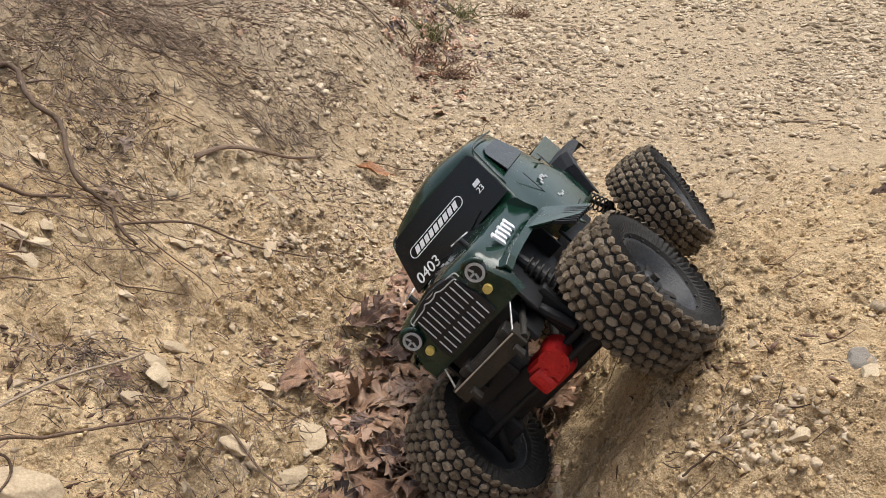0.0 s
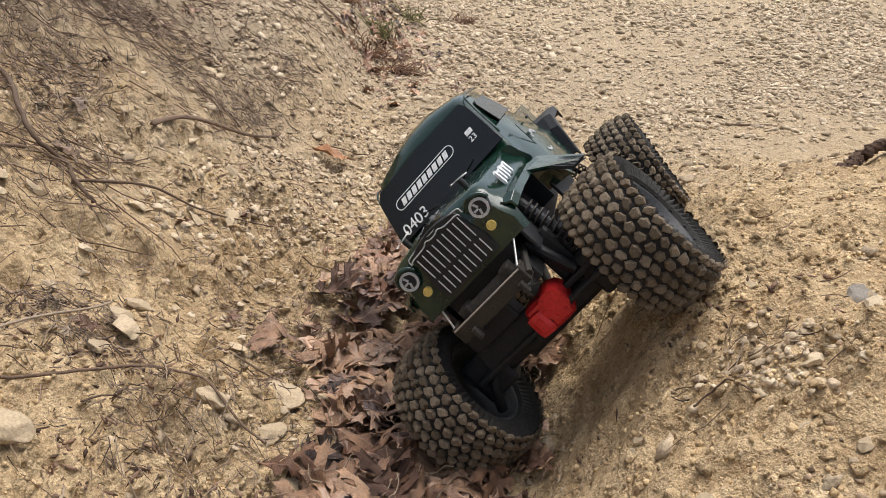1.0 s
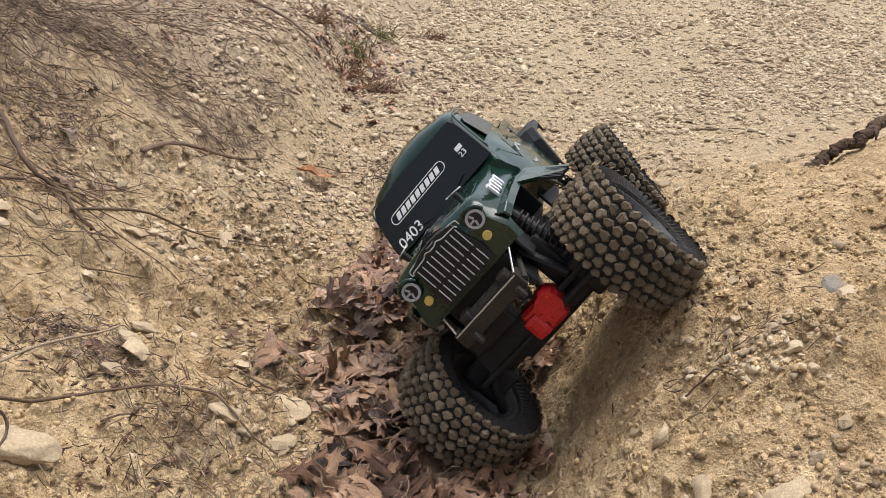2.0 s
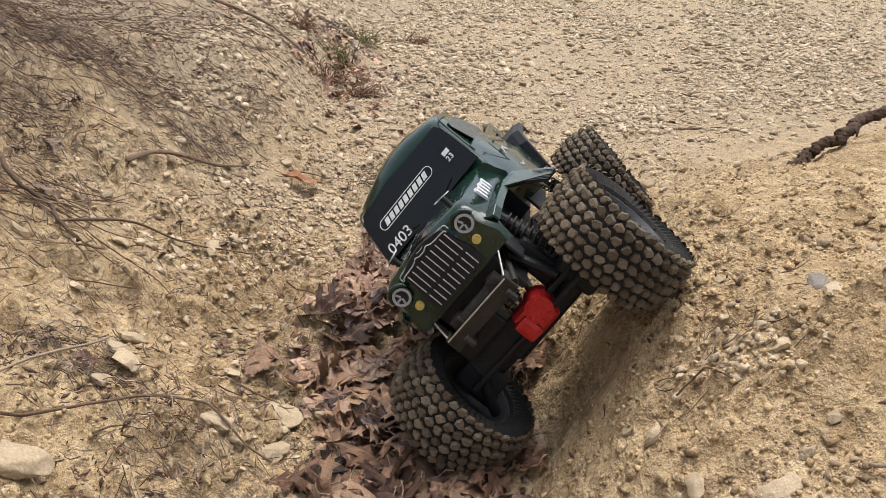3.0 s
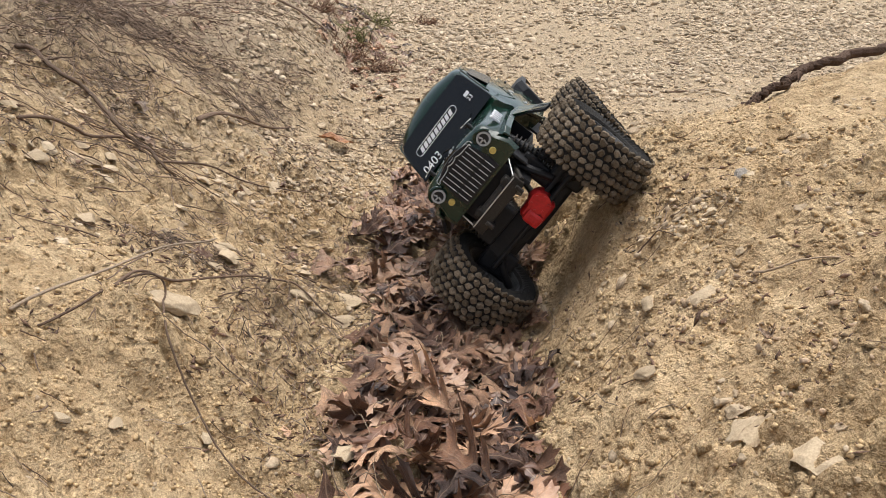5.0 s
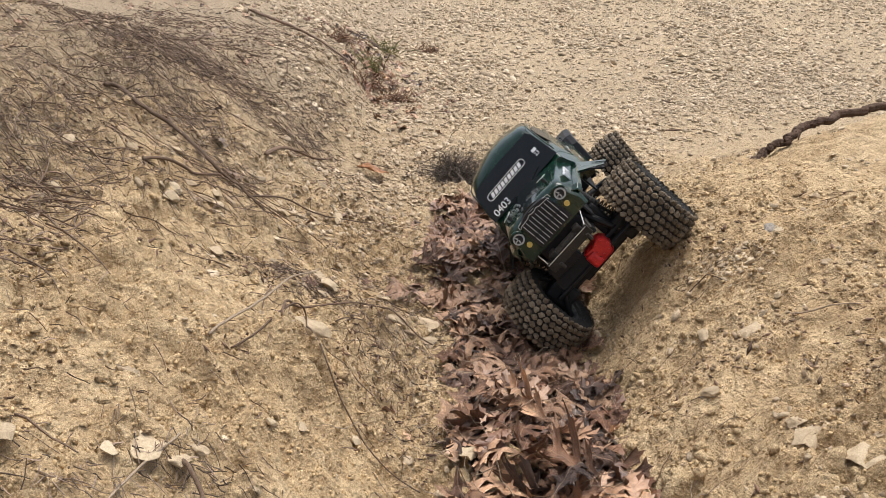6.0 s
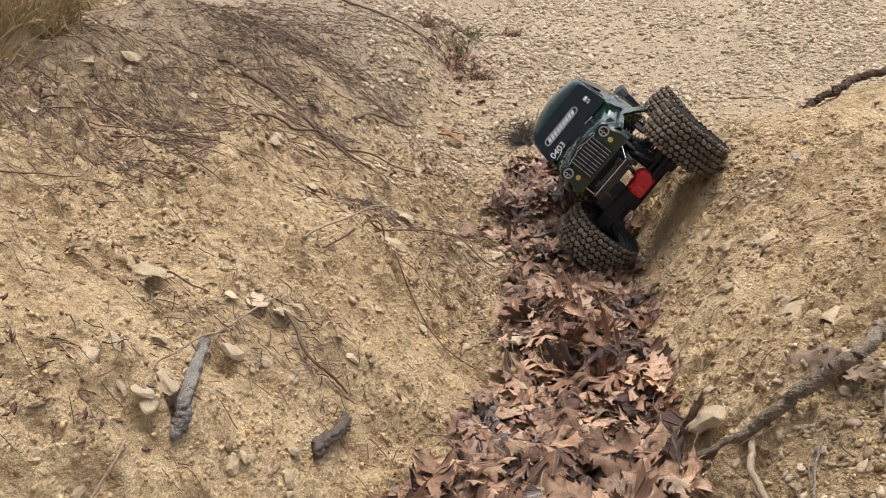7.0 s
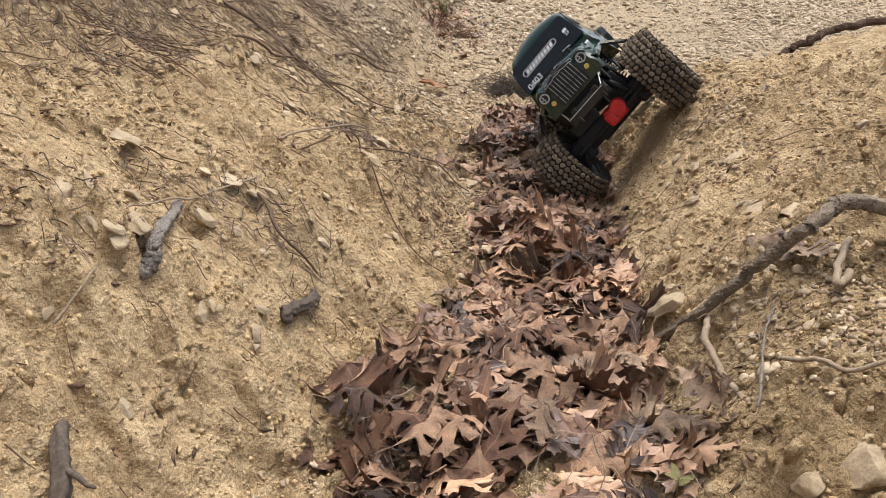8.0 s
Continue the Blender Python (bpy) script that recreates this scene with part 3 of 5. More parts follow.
def tube(path, radii, sides=7, knots=0.15, seed=0):
    """Verts and faces of a knobbly closed tube."""
    r = np.random.default_rng(seed)
    path = np.asarray(path, dtype=float)
    d = np.gradient(path, axis=0)
    d /= np.linalg.norm(d, axis=1, keepdims=True) + 1e-9
    ref = np.array([0.31, 0.27, 0.91])
    a = np.cross(d, ref)
    a /= np.linalg.norm(a, axis=1, keepdims=True) + 1e-9
    b = np.cross(d, a)
    ang = np.linspace(0, 2 * np.pi, sides, endpoint=False)
    bumps = r.normal(size=(len(path) + 24, sides))
    bumps = sum(bumps[q:q + len(path)] for q in range(25)) / 5.0
    bumps = bumps + 0.6 * r.normal(size=bumps.shape)
    swell = r.normal(size=len(path) + 18)
    swell = sum(swell[q:q + len(path)] for q in range(19)) / 4.4
    u = np.arange(len(path))[:, None]
    ridge = 1 + 0.6 * knots * (1.2 * np.sin(3 * ang[None, :] + 0.012 * u + 1) + 1.0 * np.sin(7 * ang[None, :] + 0.8 * np.sin(0.09 * u)) + 0.5 * np.sin(11 * ang[None, :] + 1.3 * np.sin(0.13 * u + 2)) + 0.6 * swell[:, None])
    rad = np.asarray(radii)[:, None] * (1 + knots * bumps) * ridge
    v = path[:, None] + rad[..., None] * (np.cos(ang)[None, :, None] * a[:, None] + np.sin(ang)[None, :, None] * b[:, None])
    n = len(path)
    v = np.vstack([v.reshape(-1, 3), path[0] - d[0] * radii[0] * 0.4, path[-1] + d[-1] * radii[-1] * 0.4])
    f = []
    for i in range(n - 1):
        for j in range(sides):
            f.append((i * sides + j, i * sides + (j + 1) % sides, (i + 1) * sides + (j + 1) % sides, (i + 1) * sides + j))
    for j in range(sides):
        f.append((n * sides, (j + 1) % sides, j))
        f.append((n * sides + 1, (n - 1) * sides + j, (n - 1) * sides + (j + 1) % sides))
    return v, f


def twig(name, pts, r0, r1, mat, label, category="twig", lift=0.5, side_shoots=0, seed=1, group="", sides=8, n=9, knots=0.05, wobble=0.6, on_soil=True):
    """A stick along plan points; its height follows the soil, or a third number gives the rise above it."""
    r = np.random.default_rng(seed)
    p = spline([(q[0], q[1], q[2] if len(q) > 2 else 0.0) for q in pts], n)
    jit = r.normal(size=(len(p) + 6, 2))
    jit = sum(jit[q:q + len(p) - 2] for q in range(9)) / 2.4
    p[1:-1, :2] += jit * wobble * min(0.0030, 0.5 * r0)
    rad = np.linspace(r0, r1, len(p)) * (0.56 if category == "twig" else 0.72)
    z = top(p[:, 0], p[:, 1], 0.005)
    k = max(3, n // 2)
    e = np.r_[[z[0]] * k, z, [z[-1]] * k]
    z = np.array([e[q:q + 2 * k + 1].max() for q in range(len(z))])
    e = np.r_[[z[0]] * (2 * k), z, [z[-1]] * (2 * k)]
    z = np.convolve(e, np.hanning(4 * k + 3)[1:-1] / np.hanning(4 * k + 3).sum(), "valid")
    if on_soil:
        p[:, 2] += z + rad * lift - min(0.004, 0.0015 + 0.4 * r0)
    v, f = tube(p, rad, sides, knots, seed)
    ob = new(name, mesh_of(name, v, f, mat))
    for s in range(side_shoots):
        i = r.integers(1, len(p) - 1)
        d = r.normal(size=3) * [1, 1, 0.15]
        d /= np.linalg.norm(d)
        L = r.uniform(0.015, 0.05)
        q = np.array([p[i] + d * L * u + np.array([0, 0, 0.004 * u * r.normal()]) for u in np.linspace(0, 1, 5)])
        q[:, 2] = np.maximum(q[:, 2], ground(q[:, 0], q[:, 1]) + 0.001)
        v, f = tube(q, np.linspace(rad[i] * 0.5, rad[i] * 0.2, 5), 5, 0.1, seed + s)
        part("side_shoot", mesh_of("side_shoot", v, f, mat), ob)
    return tagged(ob, label, category, group)


G = "dry twigs on the slope"
D = "thin dark dry twig lying on sandy soil"
twig("branch", [(-0.650, 1.173), (-0.624, 1.171), (-0.557, 1.077), (-0.512, 1.055), (-0.452, 0.930), (-0.414, 0.918), (-0.381, 0.874), (-0.366, 0.867)], .0065, .0025, TWIG, "long grey-brown fallen branch on the sandy slope", "branch", 0.9, 6, 3)
twig("branch", [(-0.527, 0.778), (-0.484, 0.823), (-0.460, 0.848), (-0.426, 0.861)], .0036, .0028, TWIG, "dark thick fallen branch end on the slope", "branch", 0.9, 1, 4)
twig("twig", [(-0.389, 0.878), (-0.366, 0.916), (-0.317, 0.980), (-0.277, 0.994), (-0.234, 0.993), (-0.177, 0.988)], .0036, .0016, TWIG, "long arched brown twig on the sandy slope", seed=5, side_shoots=4, group=G)
twig("stick", [(-0.364, 1.133), (-0.324, 1.209), (-0.286, 1.284), (-0.243, 1.359), (-0.219, 1.409)], .0046, .0030, TWIG, "weathered crooked stick half sunk in soil", "stick", 0.4, 4, 6, sides=14, knots=0.11, wobble=0.3)
twig("twig", [(-0.600, 1.660), (-0.547, 1.704), (-0.536, 1.856), (-0.528, 1.995)], .006, .004, TWIG, D, seed=7, group=G)
twig("branch", [(-0.425, 2.429), (-0.389, 2.377), (-0.289, 2.275), (-0.221, 2.214), (-0.133, 2.027)], .009, .004, TWIG, "dark fallen branch among litter beside the track", "branch", 0.8, 4, 8)
twig("twig", [(-0.332, 0.388), (-0.322, 0.483), (-0.301, 0.522), (-0.261, 0.555), (-0.227, 0.582), (-0.193, 0.581), (-0.165, 0.563), (-0.134, 0.545)], .0029, .0018, TWIG, "long wavy dark root twig across the slope", seed=9, side_shoots=7, group=G)
twig("twig", [(-0.268, 0.521), (-0.251, 0.534), (-0.232, 0.530)], .0018, .001, TWIG, D, seed=10, group=G)
twig("twig", [(-0.205, 0.708), (-0.165, 0.684), (-0.122, 0.663), (-0.099, 0.658)], .0025, .0012, TWIG, D, seed=11, side_shoots=2, group=G)
twig("twig", [(-0.102, 0.702), (-0.057, 0.726), (-0.025, 0.715)], .0022, .0014, PALETWIG, "pale thin twig lying over brown leaves", lift=8, seed=12)
twig("twig", [(0.046, 0.694), (0.093, 0.695), (0.137, 0.653)], .0022, .0016, PALETWIG, "pale thin twig lying over brown leaves", lift=9, seed=13)
twig("twig", [(0.697, 1.755), (0.731, 1.740), (0.802, 1.730), (0.874, 1.728)], .006, .003, TWIG, "dark dry twig lying on the gravel track", seed=14, side_shoots=2, lift=1)
twig("twig", [(0.915, 2.082), (0.952, 1.993)], .005, .003, TWIG, "dark dry twig lying on the gravel track", seed=15, lift=1)
twig("twig", [(0.170, 0.428), (0.181, 0.428), (0.187, 0.422), (0.198, 0.405)], .0016, .001, TWIG, "fine dark rootlet on the sandy bank", seed=16)
twig("twig", [(-0.248, 0.585), (-0.251, 0.615), (-0.238, 0.630)], .002, .001, TWIG, D, seed=17, group=G)
twig("twig", [(-0.398, 0.973), (-0.372, 1.003), (-0.344, 1.056)], .002, .0012, TWIG, D, seed=18, group=G)
twig("twig", [(-0.425, 0.691), (-0.403, 0.710), (-0.381, 0.732)], .0022, .0012, TWIG, D, seed=19, group=G)
twig("twig", [(0.223, 0.295), (0.243, 0.279), (0.277, 0.263)], .0022, .0012, PALETWIG, "thin tan twig on the sandy bank", seed=20)
twig("twig", [(-0.405, 0.344), (-0.362, 0.423, .006), (-0.320, 0.564, .010), (-0.283, 0.655, .004)], .0032, .0020, PALETWIG, "long tan twig propped over the slope", seed=21, side_shoots=2, lift=1)
twig("twig", [(-0.383, 0.334), (-0.352, 0.369), (-0.312, 0.451), (-0.304, 0.432), (-0.291, 0.368), (-0.272, 0.332), (-0.245, 0.295), (-0.198, 0.254)], .0022, .0014, TWIG, "long bent dark twig running down the slope", seed=22, side_shoots=3, group=G)
twig("root", [(-0.466, 0.039, .0), (-0.463, -0.009, -.002), (-0.457, -0.066, -.004), (-0.461, -0.093, -.016)], .0060, .0085, GREYWOOD, "thick grey weathered root stub leaning on the slope", "root", 0.6, 0, 23, sides=26, n=34, knots=0.09, wobble=0.2)
twig("root", [(-0.412, 0.159), (-0.433, 0.116), (-0.451, 0.066), (-0.464, 0.033, .002), (-0.477, -0.026), (-0.479, -0.063)], .0017, .0010, PALETWIG, "thin pale root strands over stones", "root", 0.7, 4, 24)
twig("twig", [(-0.409, 0.138, .004), (-0.383, 0.091), (-0.362, 0.083), (-0.346, 0.083)], .0035, .002, TWIG, D, seed=25, side_shoots=3, group=G)
twig("wood_chip", [(-0.372, -0.009), (-0.359, 0.021), (-0.348, 0.061)], .0085, .0068, TANGLE, "short dark rotten wood chip on sandy slope", "wood chip", 0.6, 0, 26, sides=18, n=14, knots=0.24, wobble=0.4)
twig("root", [(-0.068, 0.047, .045), (-0.046, 0.027, .068), (-0.019, -0.002, .094), (0.009, -0.034, .142), (0.031, -0.047, .177), (0.046, -0.056, .203), (0.063, -0.067, .230), (0.074, -0.075, .245), (0.097, -0.059, .254), (0.120, -0.051, .258), (0.157, -0.050, .250), (0.198, -0.072, .222), (0.240, -0.090, .19)],
     .0058, .0100, ROOT, "thick dark bark-covered root arching over the bank", "root", 0.6, 0, 27, sides=28, n=24, knots=0.065, wobble=0.3, on_soil=False)
twig("root", [(0.016, -0.030, .138), (0.006, -0.062, .146), (-0.004, -0.098, .142), (-0.005, -0.135, .136), (-0.002, -0.175, .142), (0.001, -0.219, .154), (0.003, -0.262, .166)], .0040, .0052, PALETWIG, "pale grey bare root arching down the bank", "root", 0.7, 0, 28, sides=13, n=14, knots=0.08, on_soil=False)
twig("root", [(0.147, -0.023, 0), (0.126, -0.049, .008), (0.081, -0.120, .01), (0.115, -0.079, 0)], .004, .005, PALETWIG, "tan bare root loop in the bank", "root", 0.7, 0, 29)
twig("twig", [(0.006, -0.183), (0.014, -0.214), (0.017, -0.248), (0.042, -0.256)], .0034, .0026, PALETWIG, "reddish-tan bare twig on the gravelly bank", seed=30, lift=1)
twig("twig", [(-0.019, -0.210), (0.027, -0.121), (0.053, -0.083)], .002, .0015, GREYWOOD, "thin grey twig on the gravelly bank", seed=31, lift=1, side_shoots=2)
twig("twig", [(-0.504, -0.169), (-0.490, -0.147), (-0.485, -0.127)], .0022, .0012, PALETWIG, "thin tan twig on sandy slope", seed=32)
twig("root", [(-0.489, -0.222, -.002), (-0.485, -0.237, -.001), (-0.478, -0.262, -.002), (-0.478, -0.283, -.006)], .0065, .0085, TANGLE, "black broken root stub with a hollow end", "root", 0.6, 1, 33, sides=18, n=12, knots=0.11, wobble=0.2)
# the big root on the far end of the bank
ROOT_FAR = [(0.488, 0.842, -.006), (0.525, 0.862, -.001), (0.565, 0.882, .004), (0.60, 0.893, .012), (0.65, 0.925, .016), (0.71, 0.950, .018), (0.80, 0.985, .014), (0.92, 1.025, .010), (1.04, 1.06, .008), (1.2, 1.10, .0), (1.4, 1.13, -.03)]
twig("root", ROOT_FAR, .0085, .0125, DARKROOT, "thick dark root lying on the bank's crest", "root", 0.6, 5, 34, sides=24, n=18, knots=0.085, wobble=1.4)


def fibres(name, n, place, length, radius, mat, label, category, bend=0.25, rise=0.0, sides=3, segs=3, seed=0, fall=False):
    """Many thin bent strands lying on the soil, one mesh; fall: washed downhill, so that most point down the slope."""
    r = np.random.default_rng(seed)
    x, y = place(r, n)
    n = len(x)
    a = r.uniform(0, 2 * np.pi, n)
    if fall:
        a = np.where(r.uniform(0, 1, n) < 0.3, -0.6 + r.normal(size=n) * 0.9, a)
    L = r.uniform(length[0], length[1], n)
    turn = r.normal(size=n) * bend
    px, py, pts = x, y, []
    for s in range(segs + 1):
        z = ground(px, py) + radius * 2 + r.uniform(0, 1, n) * rise
        pts.append(np.stack([px, py, z], -1))
        px, py = px + np.cos(a) * L / segs, py + np.sin(a) * L / segs
        a = a + turn + r.normal(size=n) * bend * 0.6
    p = np.stack(pts, 1)
    u = np.linspace(0, 1, segs + 1)[None]
    line = p[:, :1, 2] * (1 - u) + p[:, -1:, 2] * u
    p[:, :, 2] = 0.25 * p[:, :, 2] + 0.75 * (line + 0.7 * np.max(p[:, :, 2] - line, axis=1, keepdims=True))
    ang = np.linspace(0, 2 * np.pi, sides, endpoint=False)
    d = p[:, -1] - p[:, 0]
    d /= np.linalg.norm(d, axis=1, keepdims=True) + 1e-9
    u = np.stack([-d[:, 1], d[:, 0], np.zeros(n)], -1)
    w = np.cross(d, u)
    taper = np.linspace(1, 0.5, segs + 1) * radius
    v = p[:, :, None] + taper[None, :, None, None] * (np.cos(ang)[None, None, :, None] * u[:, None, None] + np.sin(ang)[None, None, :, None] * w[:, None, None])
    f = []
    for s in range(segs):
        for j in range(sides):
            f.append([s * sides + j, s * sides + (j + 1) % sides, (s + 1) * sides + (j + 1) % sides, (s + 1) * sides + j])
    f = np.array(f)
    fs = (f[None] + (np.arange(n) * sides * (segs + 1))[:, None, None]).reshape(-1, 4)
    return tagged(new(name, mesh_of(name, v.reshape(-1, 3), fs, mat)), label, category, kind="stuff")


def clusters(spots):
    def place(r, n):
        w = np.array([q[4] for q in spots], dtype=float)
        i = r.choice(len(spots), n, p=w / w.sum())
        s = np.array([q[:4] for q in spots])[i]
        wide = np.where(r.uniform(0, 1, n) < 0.68, 1.0, 2.2)
        return s[:, 0] + r.normal(size=n) * s[:, 2] * wide, s[:, 1] + r.normal(size=n) * s[:, 3] * wide
    return place


NEEDLE_SPOTS = [(-0.660, 1.610, .06, .12, 5), (-0.550, 1.470, .04, .08, 5), (-0.490, 1.520, .035, .07, 4), (-0.400, 1.455, .03, .06, 3), (-0.532, 1.222, .04, .05, 4), (-0.610, 1.370, .05, .07, 4),
                (-0.27, 1.47, .03, .05, 2.2), (-0.22, 1.63, .025, .05, 1.6), (-0.30, 1.38, .03, .03, 1.2), (-0.74, 1.3, .07, .15, 5), (-0.72, 1.0, .06, .12, 4), (-0.6, 1.95, .12, .2, 5), (-0.34, 1.95, .1, .2, 3),
                (-0.10, 2.35, .1, .2, 1.5), (-0.45, 1.1, .04, .05, 1.2), (-0.19, 1.25, .04, .06, .6)]
NEAR_SPOTS = [(-0.17, 0.60, .04, .05, 2.5), (-0.20, 0.52, .03, .04, 1.5), (-0.12, 0.72, .04, .06, 2), (-0.25, 0.88, .05, .08, 1.5), (-0.10, 0.95, .05, .08, 1),
              (-0.73, 0.42, .04, .06, 5), (-0.68, 0.36, .04, .05, 4), (-0.71, 0.60, .05, .06, 5), (-0.69, 0.74, .04, .05, 4), (-0.80, 0.54, .05, .06, 4), (-0.60, 0.72, .03, .04, 2.5),
              (-0.451, 0.979, .04, .04, 1.6), (-0.440, 0.879, .05, .03, 2), (-0.420, 1.006, .04, .03, 1.2), (-0.330, 0.643, .03, .022, 3), (-0.290, 0.609, .02, .02, 1.2), (-0.170, 0.789, .03, .03, .6), (-0.658, 0.629, .05, .08, 4),
              (-0.61, 0.70, .05, .06, 3), (-0.64, 0.36, .04, .05, 2), (-0.47, 0.73, .04, .03, 1.6), (-0.39, 0.83, .04, .03, 1.2), (-0.31, 0.80, .03, .03, .8), (-0.47, 0.07, .03, .02, 1.4), (-0.37, 0.09, .02, .03, 1),
              (-0.41, 0.14, .025, .03, 1), (-0.74, 0.5, .06, .15, 4), (-0.52, -0.08, .03, .03, .7), (0.21, 0.445, .02, .015, .3), (-0.55, 0.52, .06, .06, 1.6), (-0.25, 0.48, .03, .04, .6)]
fibres("pine_needles", 7200, clusters(NEEDLE_SPOTS), (0.004, 0.026), 0.0011, NEEDLE, "grey-brown dead pine needles matted on the slope", "needles", 0.16, 0.010, seed=41, fall=True)
fibres("needle_litter", 7000, clusters(NEAR_SPOTS), (0.004, 0.019), 0.0008, NEEDLE, "short brown needle and root litter in heaps on the slope", "needles", 0.10, 0.006, seed=45, fall=True)
fibres("twigs", 420, clusters([(-0.62, 1.4, .10, .2, 5), (-0.5, 1.5, .10, .15, 5), (-0.72, 0.95, .08, .2, 4), (-0.45, 2.0, .15, .2, 4), (-0.6, 0.6, .07, .12, 3), (-0.42, 0.9, .06, .06, 2)]), (0.03, 0.12), 0.0014, TWIG, "broken brown twigs strewn over the needle litter", "twigs", 0.16, 0.010, segs=5, seed=44, fall=True)
fibres("rootlets", 380, lambda r, n: (r.uniform(-0.75, -0.12, n), r.uniform(-0.35, 1.6, n)), (0.006, 0.022), 0.0010, TWIG, "fine dark rootlets strewn over the slope", "rootlets", 0.07, 0.003, segs=6, seed=42, fall=True)
fibres("rootlets", 60, lambda r, n: (r.uniform(0.05, 0.45, n), r.uniform(-0.3, 0.75, n)), (0.015, 0.05), 0.0007, TWIG, "fine dark rootlets on the sandy bank", "rootlets", 0.2, 0.003, segs=5, seed=43)
fibres("leaf_stalks", 260, lambda r, n: (r.uniform(-0.30, 0.05, n) + np.linspace(0, 0.1, n), r.uniform(-0.35, 0.1, n) + np.linspace(0, 0.9, n)), (0.015, 0.05), 0.0008, PALETWIG, "pale dry stalks and rootlets among the leaves", "stalks", 0.2, 0.035, segs=5, seed=46)


def tuft(name, cx, cy, n, reach, height, mat, label, category, curl=0.6, radius=0.0007, seed=0, segs=7, sink=0.0):
    """A plant or tangle of strands that spring from one spot."""
    r = np.random.default_rng(seed)
    vs, fs, off = [], [], 0
    z0 = float(ground(cx, cy)) - sink
    for i in range(n):
        a, lean = r.uniform(0, 2 * np.pi), r.uniform(0.1, 1.0)
        q = np.array([cx + r.normal() * reach * 0.25, cy + r.normal() * reach * 0.25, z0])
        d = np.array([np.cos(a) * lean, np.sin(a) * lean, r.uniform(0.5, 1.2)])
        path = [q.copy()]
        step = height * r.uniform(0.6, 1.3) / segs
        for s in range(segs):
            d = d / np.linalg.norm(d) + r.normal(size=3) * curl * 0.5 + np.array([np.cos(a), np.sin(a), -1]) * 0.13 * curl
            q = q + d / np.linalg.norm(d) * step
            q[2] = max(q[2], float(ground(q[0], q[1])) + 0.002)
            path.append(q.copy())
        v, f = tube(spline(path, 2), np.linspace(radius, radius * 0.4, segs * 2 + 1), 3, 0.0, i)
        vs.append(v)
        fs += [tuple(k2 + off for k2 in g) for g in f]
        off += len(v)
    return tagged(new(name, mesh_of(name, np.vstack(vs), fs, mat)), label, category, kind="stuff")


tuft("root_tangle", 0.088, 1.451, 420, 0.085, 0.13, TANGLE, "dark wiry ball of tangled dead roots", "root tangle", 1.25, 0.0011, 51, 12)
for i, (x, y, h) in enumerate([(-0.82, 0.73, .15), (-0.86, 0.70, .17), (-0.80, 0.79, .14), (-0.90, 0.78, .18), (-0.88, 0.62, .15)]):
    tuft("grass_tuft", x, y, 100, 0.07, h, STRAW, "dry straw-coloured grass tuft on the bank", "grass", 0.32, 0.0012, 60 + i, 7)
for i, (x, y, h) in enumerate([(-0.04, 2.34, .07), (0.02, 2.1, .05), (-0.14, 2.42, .07), (0.06, 2.75, .07), (-0.06, 2.18, .05), (0.26, 2.95, .05)]):
    tuft("weed", x, y, 55, 0.09, h, WEED if i % 3 else GREENWEED, "low reddish dried weed beside the gravel track" if i % 3 else "low yellow-green weed beside the gravel track", "weed", 0.9, 0.0022, 70 + i, 5)


# ---- oak leaves ----
def leaf_outline(r, plain):
    """Rows from the midrib to the rim of one half of a leaf one unit long: place along the midrib, then the rim's x and y."""
    if plain:
        return [(t, t, 0.012 + 0.27 * math.sin(math.pi * t) ** 0.7) for t in np.linspace(0, 1, 25)]
    rows = [(0.0, 0.0, 0.010), (0.07, 0.06, 0.022)]
    wide, lean, neck = r.uniform(0.9, 1.2), r.uniform(0.4, 0.75), r.uniform(0.042, 0.062)
    for s0, reach in ((0.20, 0.25), (0.43, 0.37), (0.66, 0.32)):
        reach *= wide * r.uniform(0.85, 1.12)
        d = np.array([lean + r.normal() * 0.10, 1.0])
        d /= np.linalg.norm(d)
        n = np.array([d[1], -d[0]])
        tooth = r.uniform(0.07, 0.11)
        for k, (go, across) in enumerate(((0.30, -neck), (0.55, -neck * 1.15), (0.74, -tooth), (0.77, -0.030), (1.0, 0.004), (0.80, 0.032), (0.84, tooth), (0.58, neck * 1.1), (0.32, neck))):
            q = np.array([s0, 0.0]) + d * reach * go + n * across
            rows.append((s0 - 0.06 + 0.015 * k, q[0], max(q[1], 0.02)))
        rows.append((s0 + 0.112, s0 + 0.135, r.uniform(0.045, 0.10)))
    tip = r.uniform(0.09, 0.14)
    return rows + [(0.84, 0.885, 0.050), (0.88, 0.945, tip), (0.92, 0.955, 0.045), (0.96, 1.03, 0.008)]


